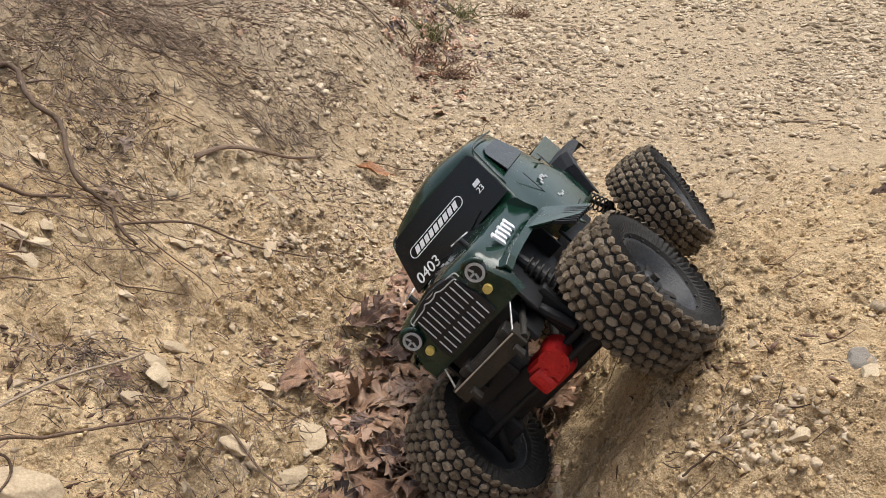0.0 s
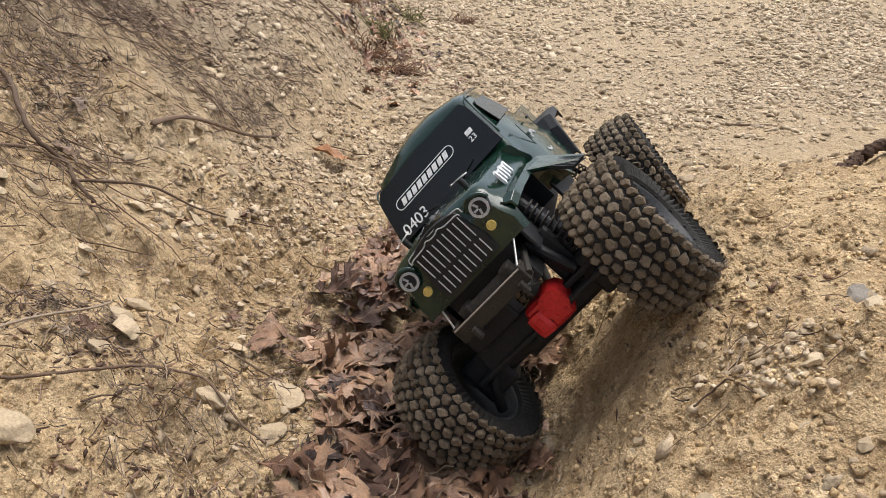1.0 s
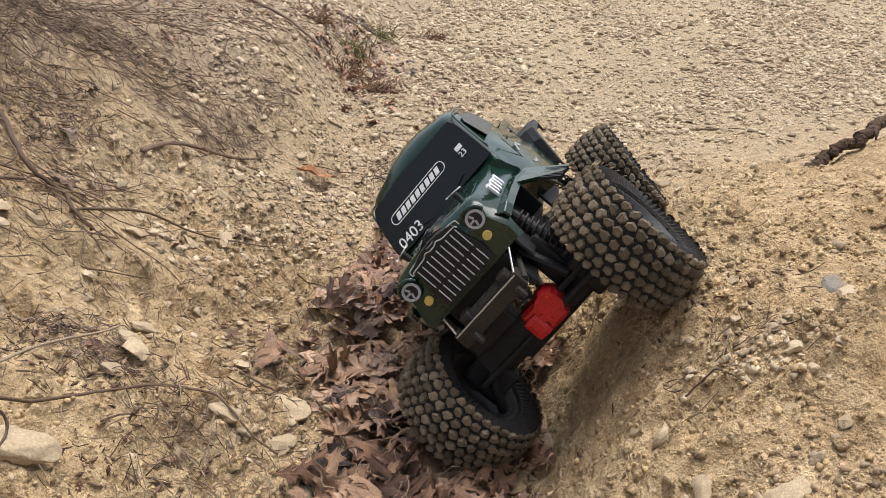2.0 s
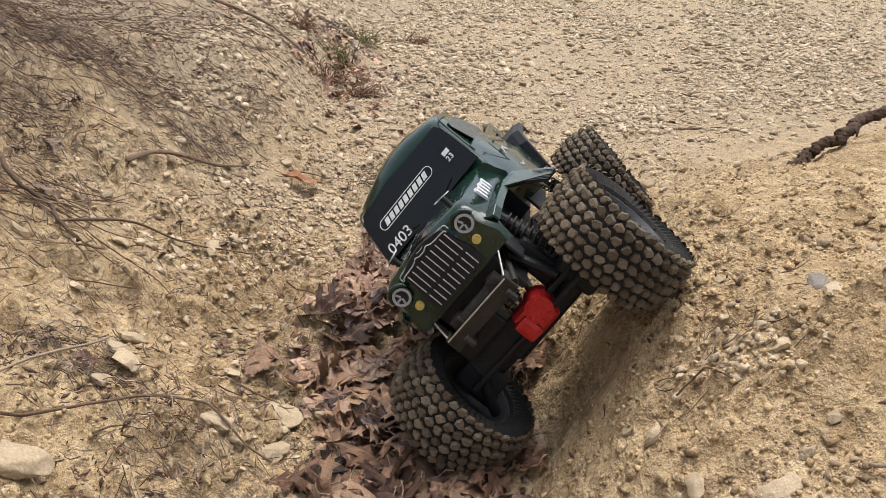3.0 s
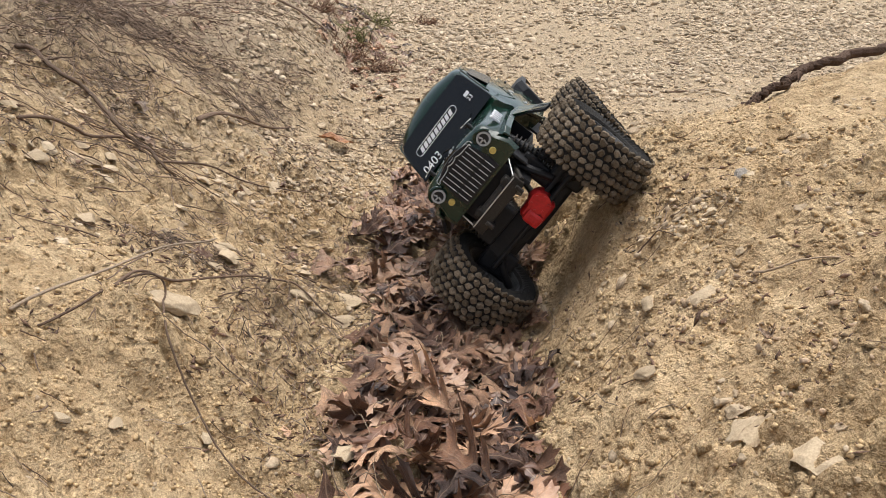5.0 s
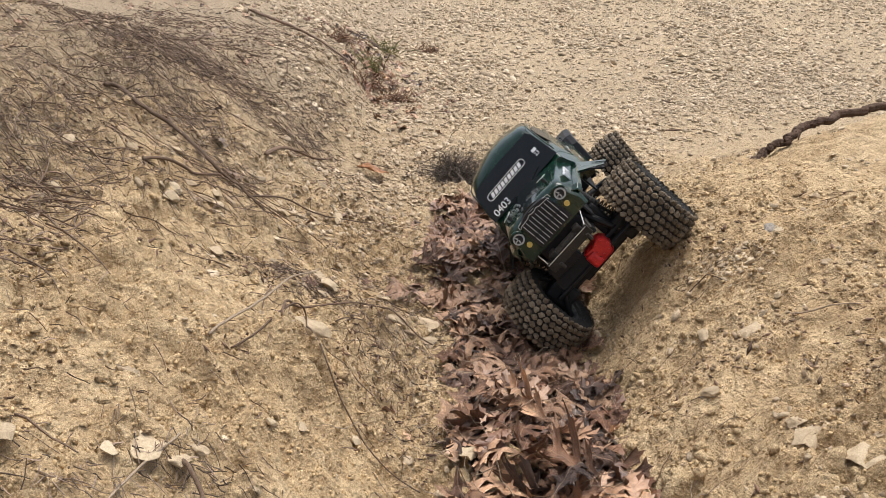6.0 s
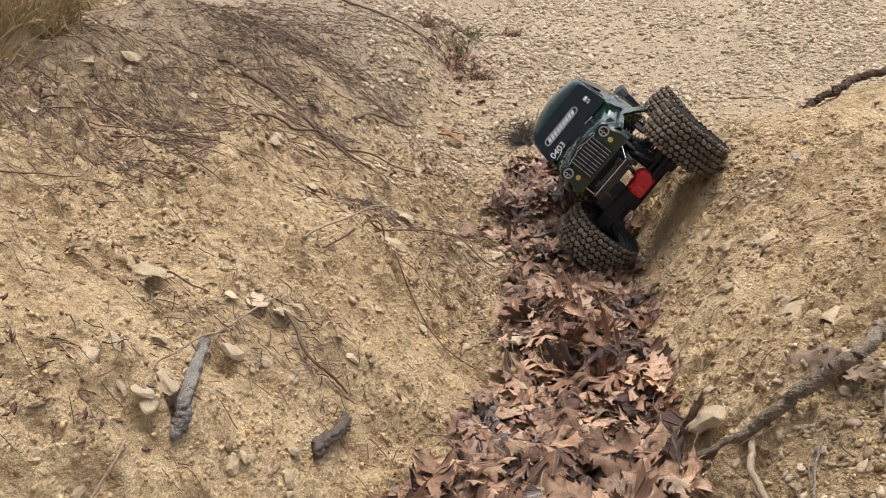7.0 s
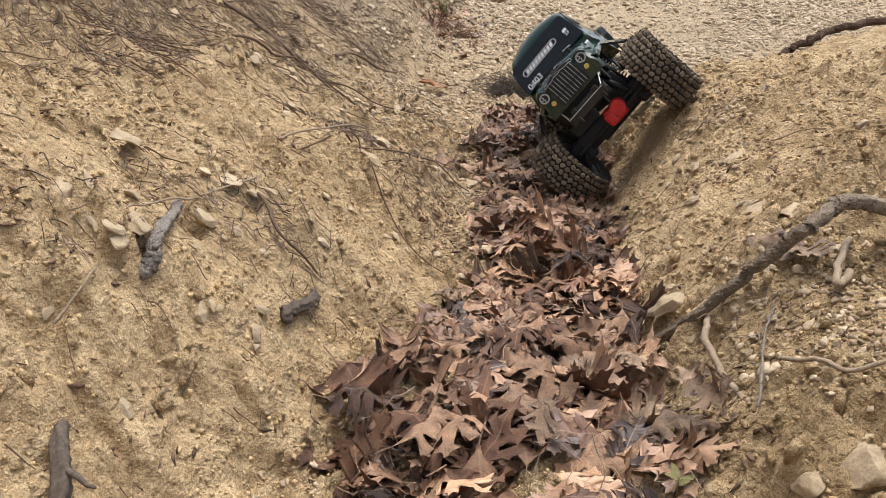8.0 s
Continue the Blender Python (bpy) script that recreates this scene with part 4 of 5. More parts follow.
def leaf_mesh(seed, half=4, plain=False):
    """A lobed red oak leaf with pointed teeth and a stalk, one unit long, curled by its seed."""
    r = np.random.default_rng(seed)
    sides = (leaf_outline(r, plain), leaf_outline(r, plain))
    cup, roll, bend, twist = np.clip(r.normal() * 0.7 + 0.2, -1.0, 1.4), r.uniform(-1.0, 1.8), r.normal() * 1.0, r.normal() * 0.7
    fold = r.uniform(-0.10, 0.28)
    wave = r.uniform(0, 6, 3)
    v, uv = [], []
    for i in range(len(sides[0])):
        for j in range(-half, half + 1):
            mid, rx, rw = sides[0 if j < 0 else 1][i]
            t = abs(j) / half
            x, w = mid + (rx - mid) * t, rw * j / half
            z = fold * math.sqrt(w * w + 0.0006) + cup * w * w * (0.4 + 1.6 * t * t) + 0.07 * np.sin(5 * x + wave[1]) + 0.022 * np.sin(23 * x + 17 * w + wave[0]) + 0.06 * np.sin(11 * w + 6 * x + wave[2]) + bend * 0.25 * (x - 0.5) ** 2 + twist * w * (x - 0.5)
            a = abs(roll) * w * w * 3
            v.append((x - 0.5, w * np.cos(a * 0.6), z + abs(w) * np.sin(a * 0.6) * (1 if roll > 0 else -1)))
            uv.append((x, w))
    v = np.array(v)
    m = 2 * half + 1
    f = [(i * m + j, i * m + j + 1, (i + 1) * m + j + 1, (i + 1) * m + j) for i in range(len(sides[0]) - 1) for j in range(m - 1)]
    base = v[half]
    sv, sf = tube([base + np.array([0.02, 0, 0]), base + np.array([-0.09, 0.01, 0.01]), base + np.array([-0.2, 0.05 * r.normal(), 0.03])], [0.008, 0.006, 0.008], 5, 0.0)
    f += [tuple(q + len(v) for q in g) for g in sf]
    uv += [(0, 0)] * len(sv)
    return np.vstack([v, sv]), f, uv


LEAF_SHAPES = [leaf_mesh(300 + i) for i in range(22)]
UNDER = [leaf_mesh(380 + i, 2) for i in range(12)]
SCRAPS = [leaf_mesh(340 + i, 1) for i in range(6)]
LEAF_MESHES = [mesh_of("oak_leaf", v, f, LEAF, True, uv) for v, f, uv in LEAF_SHAPES]
EDGE_Y = np.array([-0.5, -0.2, -0.05, 0.05, 0.2, 0.36, 0.5, 0.62, 0.78, 0.9, 1.05, 1.25])
EDGE_L = np.array([-0.38, -0.345, -0.31, -0.25, -0.185, -0.15, -0.11, -0.085, -0.15, -0.085, -0.06, -0.01])
EDGE_R = np.array([-0.13, -0.045, -0.015, -0.015, 0.03, 0.075, 0.1, 0.125, 0.16, 0.17, 0.17, 0.17])


def litter_spots(n, r, lo=-0.45, hi=1.25):
    out = []
    while len(out) < n:
        y = r.uniform(lo, hi)
        u = r.beta(1.6, 1.6)
        x = np.interp(y, EDGE_Y, EDGE_L) * (1 - u) + np.interp(y, EDGE_Y, EDGE_R) * u
        if y > 0.7 and r.uniform() < 0.25:
            continue
        out.append((x, y, u))
    return out


def lay_leaf(x, y, h, size, spin, tilt, r):
    up = Vector(normal_at(np.float64(x), np.float64(y)) + np.array([r.normal(), r.normal(), 0]) * tilt)
    return Matrix.Translation((x, y, float(top(x, y, 0.012)) + h - 0.006)) @ up.to_track_quat("Z", "Y").to_matrix().to_4x4() @ pose(0, 0, 0, 180 if r.uniform() < 0.35 else 0, 0, spin) @ Matrix.Scale(size, 4)


lr = np.random.default_rng(91)
# the trodden under-layer, in one mesh
vs, fs, uvs, off = [], [], [], 0
for x, y, u in litter_spots(950, lr):
    v, f, uv = UNDER[lr.integers(0, len(UNDER))]
    m = np.array(lay_leaf(x, y, lr.uniform(0.002, 0.016), lr.uniform(0.048, 0.078) * (0.85 if y > 0.7 else 1), lr.uniform(0, 360), 0.22, lr))
    vs.append((v * [1, 1, 0.6]) @ m[:3, :3].T + m[:3, 3])
    fs += [tuple(q + off for q in g) for g in f]
    uvs += uv
    off += len(v)
for q in range(170):
    y = lr.uniform(0.35, 1.3)
    x = np.interp(y, EDGE_Y, EDGE_L) * 0.5 + np.interp(y, EDGE_Y, EDGE_R) * 0.5 + lr.normal() * 0.15
    if x > np.interp(y, EDGE_Y, EDGE_R):
        continue
    v, f, uv = SCRAPS[lr.integers(0, len(SCRAPS))]
    m = np.array(lay_leaf(x, y, 0.006, lr.uniform(0.010, 0.030), lr.uniform(0, 360), 0.4, lr))
    vs.append(v @ m[:3, :3].T + m[:3, 3])
    fs += [tuple(q2 + off for q2 in g) for g in f]
    uvs += uv
    off += len(v)
for q in range(420):
    x, y = (0.0 + lr.normal() * 0.08, 2.40 + lr.normal() * 0.28) if q < 170 else (lr.uniform(-0.85, -0.2), lr.uniform(1.25, 2.7))
    if q >= 170 and x > -0.62 + 0.25 * (y - 0.6):
        continue
    v, f, uv = SCRAPS[lr.integers(0, len(SCRAPS))]
    m = np.array(lay_leaf(x, y, 0.006, lr.uniform(0.03, 0.055) if q < 170 else lr.uniform(0.012, 0.034), lr.uniform(0, 360), 0.35, lr))
    vs.append(v @ m[:3, :3].T + m[:3, 3])
    fs += [tuple(q2 + off for q2 in g) for g in f]
    uvs += uv
    off += len(v)
tagged(new("leaf_litter", mesh_of("leaf_litter", np.vstack(vs), fs, LEAF, True, uvs)), "matted wet brown oak leaf litter in the rut", "leaves", kind="stuff")
for i, (x, y, u) in enumerate(litter_spots(285, lr)):
    ob = new("oak_leaf", LEAF_MESHES[i % len(LEAF_MESHES)])
    core = 1 - abs(2 * u - 1)
    ob.matrix_basis = lay_leaf(x, y, 0.006 + lr.uniform(0, 0.034) * core, lr.uniform(0.055, 0.092) * (0.9 if y > 0.7 else 1.15 if y < 0.1 else 1), lr.uniform(0, 360), 0.30, lr)
    tagged(ob, "curled brown fallen oak leaf in the rut", "leaf", "fallen oak leaves in the rut")
# the large leaves that stand out
BIG_LEAVES = [(-0.153, 0.742, .085, 60), (0.045, 0.631, .07, 250), (-0.089, 0.851, .075, 40), (-0.083, 0.719, .08, 20), (0.017, 0.933, .07, 10), (0.085, 0.929, .06, 300), (-0.029, 0.620, .06, 200),
              (0.122, 0.789, .06, 100), (-0.17, -0.105, .105, 75), (-0.301, -0.1, .075, 120), (-0.231, -0.06, .075, 250), (-0.269, 0.0, .08, 170), (-0.117, 0.043, .065, 20)]
BIG_LEAVES_2 = [(-0.100, -0.076, .06, 45), (-0.037, -0.034, .06, 330), (-0.256, -0.143, .075, 290), (-0.079, -0.127, .075, 210), (-0.188, 0.194, .07, 110), (-0.155, 0.154, .06, 190), (-0.064, 0.186, .06, 80),
                (-0.111, 0.382, .07, 150), (-0.053, 0.485, .075, 40), (0.061, 0.417, .075, 90), (0.05, 0.332, .06, 260), (0.049, 0.4, .065, 20), (-0.113, 0.532, .05, 60), (0.054, 0.517, .06, 280)]
for i, (x, y, w, a) in enumerate(BIG_LEAVES + BIG_LEAVES_2):
    ob = new("oak_leaf", LEAF_MESHES[(i * 5) % len(LEAF_MESHES)])
    ob.matrix_basis = lay_leaf(x, y, 0.024, w, a, 0.22, lr)
    tagged(ob, "large lobed brown oak leaf lying on the litter", "leaf", "fallen oak leaves in the rut")
for i, (x, y, w, a) in enumerate([(-0.413, 0.932, .046, 80), (-0.443, 1.07, .055, 10), (-0.512, 1.885, .06, 100), (0.186, 0.206, .024, 40), (0.098, -0.030, .072, 0), (0.078, -0.012, .055, 30), (-0.045, -0.168, .075, 80)]):
    v, f, uv = LEAF_SHAPES[i * 2]
    ob = new("oak_leaf", mesh_of("oak_leaf", v, f, PALELEAF, True, uv))
    ob.matrix_basis = lay_leaf(x, y, 0.012, w, a, 0.2, lr)
    tagged(ob, "pale tan dry oak leaf on the sandy bank", "leaf")
for i, (x, y, w, a) in enumerate([(-0.091, -0.043, 0.050, 20), (-0.054, -0.044, 0.050, 100), (-0.068, -0.125, 0.055, 60), (-0.024, -0.117, 0.050, 10), (-0.157, -0.145, 0.060, 150), (-0.198, 0.162, 0.050, 80), (-0.036, -0.170, 0.070, 30), (-0.075, 0.139, 0.040, 0)]):
    v, f, uv = LEAF_SHAPES[(i * 3 + 1) % len(LEAF_SHAPES)]
    ob = new("oak_leaf", mesh_of("oak_leaf", v, f, PALELEAF, True, uv))
    ob.matrix_basis = lay_leaf(x, y, 0.032, w, a, 0.25, lr)
    tagged(ob, "pale tan oak leaf lying on the brown litter", "leaf", "fallen oak leaves in the rut")
sprig = tagged(new("seedling"), "tiny green seedling among brown leaves", "plant")
sprig.location = (-0.075, -0.225, float(top(-0.075, -0.225)) + 0.006)
sprig.scale = (0.6, 0.6, 0.6)
pv, pf = tube([(0, 0, -0.01), (0.002, 0.001, 0.01), (0.003, 0.004, 0.024)], [0.0009, 0.0008, 0.0006], 5, 0)
part("stem", mesh_of("stem", pv, pf, GREENWEED), sprig)
bv = np.array([(x, w * math.sin(math.pi * x) ** 0.8 * 0.22, 0.25 * abs(w) * 0.2 - 0.3 * x * x) for x in np.linspace(0, 1, 9) for w in (-1, 0, 1)])
bf = [(i * 3 + j, i * 3 + j + 1, i * 3 + j + 4, i * 3 + j + 3) for i in range(8) for j in range(2)]
blade = mesh_of("blade", bv * 0.026, bf, GREENWEED)
for i in range(4):
    part("blade", blade, sprig, "", Matrix.Translation((0.002, 0.003, 0.012 + 0.004 * i)) @ pose(0, 0, 0, 0, -50, 95 * i))
v, f, uv = leaf_mesh(411, 4, True)
ob = new("leaf", mesh_of("leaf", v * [1.15, 0.7, 0.9], f, ORANGELEAF, True, uv))
ob.matrix_basis = lay_leaf(-0.124, 1.427, 0.020, 0.072, 95, 0.05, lr)
tagged(ob, "bright orange-brown curled leaf on pebbles", "leaf")


# ---- the radio-controlled truck: x across, y to its rear, z up, from the middle of its front axle ----
def paint_mat():
    m, n, l, b = node_mat("green_paint", 0.22, 0.0, 0.42)
    co = n.new("ShaderNodeTexCoord").outputs["Object"]
    a = noise_node(n, l, 30, 4, 0.6, co)
    scuff = noise_node(n, l, 90, 5, 0.75, co)
    col = mix(n, l, a, (0.003, 0.015, 0.009), (0.007, 0.028, 0.017))
    dust = ramp(n, l, scuff, [(0.60, (0, 0, 0)), (0.80, (0.16, 0.16, 0.16))])
    l.new(mix(n, l, dust, col, (0.22, 0.19, 0.14)), b.inputs["Base Color"])
    l.new(ramp(n, l, scuff, [(0.45, (0.09, 0.09, 0.09)), (0.75, (0.38, 0.38, 0.38))]), b.inputs["Roughness"])
    b.inputs["Coat Weight"].default_value = 0.08
    b.inputs["Coat Roughness"].default_value = 0.12
    return m


GREEN = paint_mat()
GLASS = grained("smoked_windscreen", (0.003, 0.004, 0.005), (0.009, 0.011, 0.012), 40, 0.2, spec=0.35, depth=0)
GLOSS = grained("gloss_black", (0.006, 0.009, 0.009), (0.014, 0.018, 0.018), 40, 0.07, spec=0.5, depth=0)
BLACK = grained("black_plastic", (0.006, 0.006, 0.007), (0.018, 0.018, 0.019), 60, 0.5, spec=0.28, depth=0.001)
DUSTY = grained("dusty_black_metal", (0.010, 0.010, 0.010), (0.06, 0.053, 0.044), 60, 0.55, 0.3, depth=0.001)
RUBBER = grained("tyre_rubber", (0.006, 0.006, 0.006), (0.035, 0.031, 0.026), 70, 0.85, depth=0.001)
LUG = grained("dusty_tread", (0.022, 0.018, 0.014), (0.30, 0.24, 0.17), 420, 0.95, spec=0.15, island=0.4, depth=0.004)
RIM = grained("scuffed_rim", (0.008, 0.009, 0.011), (0.05, 0.05, 0.05), 80, 0.45, 0.1, depth=0.001)
RED = grained("red_anodised", (0.42, 0.012, 0.014), (0.62, 0.03, 0.03), 60, 0.35, 0.25, spec=0.5, depth=0.0005)
CHROME = grained("bright_steel", (0.36, 0.35, 0.33), (0.58, 0.56, 0.52), 80, 0.35, 0.8, depth=0)
BRONZE = grained("bronze_bumper", (0.008, 0.007, 0.006), (0.045, 0.036, 0.026), 110, 0.5, 0.0, spec=0.3, depth=0.0005)
WHITE = grained("white_decal", (0.66, 0.67, 0.67), (0.82, 0.82, 0.82), 60, 0.4, depth=0)
PALE = grained("faded_decal", (0.30, 0.31, 0.31), (0.46, 0.46, 0.45), 80, 0.5, depth=0)
AMBER = grained("amber_lens", (0.45, 0.33, 0.08), (0.6, 0.46, 0.14), 60, 0.3, depth=0)

truck = tagged(new("rc_truck"), "dark green scale crawler truck tilted against the bank", "toy truck")
truck.matrix_basis = pose(0.100, 0.564, 0.1625, 0, 0, -16.4) @ pose(0, 0, 0, -4.4) @ pose(0, 0, 0, 0, -53.6) @ pose(0, 0, 0, 0, 0, 2.5)


def smooth(me):
    me.polygons.foreach_set("use_smooth", np.ones(len(me.polygons), dtype=bool))
    return me


def block(sx, sy, sz, m=None, bevel=0.0, segs=2):
    bm = bmesh.new()
    bmesh.ops.create_cube(bm, size=1)
    bmesh.ops.scale(bm, vec=(sx, sy, sz), verts=bm.verts)
    if bevel:
        bmesh.ops.bevel(bm, geom=bm.edges[:], offset=bevel, segments=segs, affect="EDGES", profile=0.6)
    if m is not None:
        bm.transform(m)
    return bm


def rod(a, b, r0, r1=None, sides=12):
    """A tapered cylinder between two points."""
    a, b = Vector(a), Vector(b)
    bm = bmesh.new()
    bmesh.ops.create_cone(bm, cap_ends=True, segments=sides, radius1=r0, radius2=r0 if r1 is None else r1, depth=(b - a).length)
    bm.transform(Matrix.Translation((a + b) / 2) @ (b - a).to_track_quat("Z", "Y").to_matrix().to_4x4())
    return bm


def join(*bms):
    out = bmesh.new()
    for bm in bms:
        me = bpy.data.meshes.new("join")
        bm.to_mesh(me)
        bm.free()
        out.from_mesh(me)
        bpy.data.meshes.remove(me)
    return out


def ring(hb, ht, zb, zt, r, crown=0.003, n=5):
    """Half-round section of a body panel, from one sill over the top to the other."""
    side = [(hb, zb), (hb + 0.0015, zb + (zt - r - zb) * 0.35), (hb + (ht - hb) * 0.6, zb + (zt - r - zb) * 0.75)]
    arc = [(ht - r + r * math.cos(a), zt - r + r * math.sin(a)) for a in np.linspace(0, math.pi / 2, n)]
    top = [((ht - r) * 0.5, zt + crown * 0.75), (0, zt + crown)]
    h = side + arc + top
    return h + [(-x, z) for x, z in h[-2::-1]]


def loft(sections, cap=(True, True)):
    """sections: y and the ring's numbers."""
    bm = bmesh.new()
    rows = [[bm.verts.new((x, y + lean * (z - 0.06), z)) for x, z in ring(*q)] for y, lean, *q in sections]
    for a, b in zip(rows[:-1], rows[1:]):
        for i in range(len(a) - 1):
            bm.faces.new((a[i], a[i + 1], b[i + 1], b[i]))
    if cap[0]:
        bm.faces.new(rows[0])
    if cap[1]:
        bm.faces.new(rows[-1][::-1])
    return bm


# body shell: bonnet and cab
bonnet = [(-0.041, .05, 0.053, 0.048, 0.074, 0.119, 0.013), (-0.036, .05, 0.0575, 0.0525, 0.072, 0.1235, 0.013), (-0.026, 0, 0.0585, 0.0535, 0.094, 0.1245, 0.012), (-0.01, 0, 0.0595, 0.054, 0.097, 0.125, 0.011),
          (0.046, 0.011, 0.064, 0.057, 0.097, 0.1255, 0.010), (0.088, 0.011, 0.070, 0.063, 0.094, 0.1255, 0.010)]
body = part("body", (loft(bonnet, (True, False)), GREEN), truck)
smooth(body.data)
cab = [(0.080, 0, 0.0735, 0.070, 0.092, 0.122, 0.006), (0.085, 0, 0.0745, 0.070, 0.086, 0.1255, 0.006), (0.117, 0, 0.0785, 0.0635, 0.058, 0.178, 0.012, 0.004), (0.126, 0, 0.079, 0.0635, 0.057, 0.186, 0.015, 0.006),
       (0.155, 0, 0.080, 0.064, 0.056, 0.190, 0.018, 0.008), (0.198, 0, 0.081, 0.064, 0.056, 0.189, 0.018, 0.008), (0.212, 0, 0.081, 0.062, 0.056, 0.183, 0.018, 0.006), (0.220, 0, 0.080, 0.058, 0.056, 0.168, 0.016)]
cab_ob = part("cab", (loft(cab), GREEN), truck)
smooth(cab_ob.data)
for ob in (body, cab_ob):
    md = ob.modifiers.new("edge", "EDGE_SPLIT")
    md.split_angle = radians(40)


def panel(pts, thick):
    """A flat plate with its outline in space, given thickness along its normal."""
    bm = bmesh.new()
    f = bm.faces.new([bm.verts.new(p) for p in pts])
    f.normal_update()
    nrm = f.normal.copy()
    new_geom = bmesh.ops.extrude_face_region(bm, geom=[f])
    bmesh.ops.translate(bm, vec=nrm * thick, verts=[q for q in new_geom["geom"] if isinstance(q, bmesh.types.BMVert)])
    return bm


# windscreen plane: from its foot to the roof edge
W0, W1 = Vector((0, 0.0845, 0.1285)), Vector((0, 0.1165, 0.1815))
wup = (W1 - W0).normalized()
wnormal = Vector((0, -wup.z, wup.y))


def on_glass(u, v, lift):
    """u across, v from foot to top, in metres."""
    return W0 + Vector((u, 0, 0)) + wup * v + wnormal * lift


screen = part("windscreen", (panel([on_glass(*q, 0.0008) for q in ((-0.0695, -0.0015), (0.0685, -0.0015), (0.0625, 0.050), (0.058, 0.0575), (0.0, 0.0600), (-0.058, 0.0575), (-0.0635, 0.050))], 0.0016), GLASS), cab_ob, "dark smoked windscreen")
glass_turn = Matrix((Vector((1, 0, 0)), wup, wnormal)).transposed().to_4x4()


def on_face(u, v, lift, origin, turn):
    return Matrix.Translation(origin + turn.to_3x3() @ Vector((u, v, lift))) @ turn


def text_mesh(words, size, mat):
    cu = bpy.data.curves.new("letters", "FONT")
    cu.body, cu.size, cu.extrude, cu.align_x, cu.align_y = words, size, 0.0003, "CENTER", "CENTER"
    tmp = new("letters", cu)
    me = bpy.data.meshes.new_from_object(tmp.evaluated_get(bpy.context.evaluated_depsgraph_get()))
    bpy.data.objects.remove(tmp)
    me.materials.clear()
    me.materials.append(mat)
    return me


part("racing_number", text_mesh("0403", 0.0165, WHITE), screen, "white stencilled number", on_face(-0.0445, 0.0065, 0.0027, W0, glass_turn))
part("sticker_number", text_mesh("23", 0.0085, WHITE), screen, "small white number", on_face(0.0490, 0.0215, 0.0027, W0, glass_turn))
part("sticker", (block(0.008, 0.005, 0.0004), WHITE), screen, "small white sticker", on_face(0.0490, 0.029, 0.0027, W0, glass_turn))


def stadium(half, r, n=10):
    return [(half + r * math.cos(a), r * math.sin(a)) for a in np.linspace(-math.pi / 2, math.pi / 2, n)] + [(-half + r * math.cos(a), r * math.sin(a)) for a in np.linspace(math.pi / 2, 1.5 * math.pi, n)]


def outline_plate(half, r, width, thick):
    bm = bmesh.new()
    o = [bm.verts.new((x, y, 0)) for x, y in stadium(half, r)]
    i = [bm.verts.new((x, y, 0)) for x, y in stadium(half, r - width)]
    n = len(o)
    faces = [bm.faces.new((o[j], o[(j + 1) % n], i[(j + 1) % n], i[j])) for j in range(n)]
    g = bmesh.ops.extrude_face_region(bm, geom=faces)
    bmesh.ops.translate(bm, vec=(0, 0, thick), verts=[q for q in g["geom"] if isinstance(q, bmesh.types.BMVert)])
    return bm


part("logo_outline", (outline_plate(0.0340, 0.0062, 0.0008, 0.0004), WHITE), screen, "white rounded logo outline", on_face(-0.012, 0.031, 0.0026, W0, glass_turn))
for i in range(9):
    bar = block(0.0054, 0.0072, 0.0004)
    for v in bar.verts:
        v.co.x += v.co.y * 0.3
    part("logo_bar", (bar, WHITE), screen, "", on_face(-0.0416 + i * 0.0074, 0.031, 0.0027, W0, glass_turn))

# bonnet marks and latches
for sx in (-1, 1):
    cl = bmesh.new()
    v, f = tube([(0.0045 * math.cos(a), 0.0028 * math.sin(a), 0.002) for a in np.linspace(0, 6.28, 14)], [0.0006] * 14, 5, 0)
    vv = [cl.verts.new(q) for q in v]
    for g in f:
        cl.faces.new([vv[q] for q in g])
    for q in (0.0065, -0.0065):
        cl = join(cl, block(0.006, 0.0012, 0.0012, Matrix.Translation((q, 0.001, 0.002)) @ pose(0, 0, 0, 0, 0, 25)))
    part("body_clip", (cl, CHROME), body, "steel body clip", Matrix.Translation((sx * 0.0355, 0.002, 0.1325)) @ pose(0, 0, 0, 0, sx * 8, 35))
part("bonnet_scoop", (loft([(-0.034, 0, 0.021, 0.017, 0.114, 0.1255, 0.003), (-0.008, 0, 0.026, 0.022, 0.116, 0.1275, 0.003), (0.03, 0, 0.030, 0.026, 0.118, 0.1280, 0.003), (0.079, 0, 0.034, 0.030, 0.118, 0.1282, 0.003)]), GLOSS), body, "glossy black bonnet panel")
for sx in (-1, 1):
    part("body_post", (rod((0, 0, -0.008), (0, 0, 0.004), 0.0026, None, 10), BLACK), body, "", Matrix.Translation((sx * 0.0355, 0.002, 0.131)))
for i, (u, h) in enumerate([(0, 6.5), (1, 5), (2, 6), (3, 5), (4, 5.5)]):
    m = Matrix.Translation((0.0612 + 0.0007 * u, -0.006 + u * 0.0085, 0.111)) @ pose(0, 0, 0, 0, 0, 3)
    part("side_mark", (block(0.0022, 0.0056, h * 0.0021, pose(0, 0, 0, 22)), WHITE), body, "white painted mark" if i == 0 else "", m)

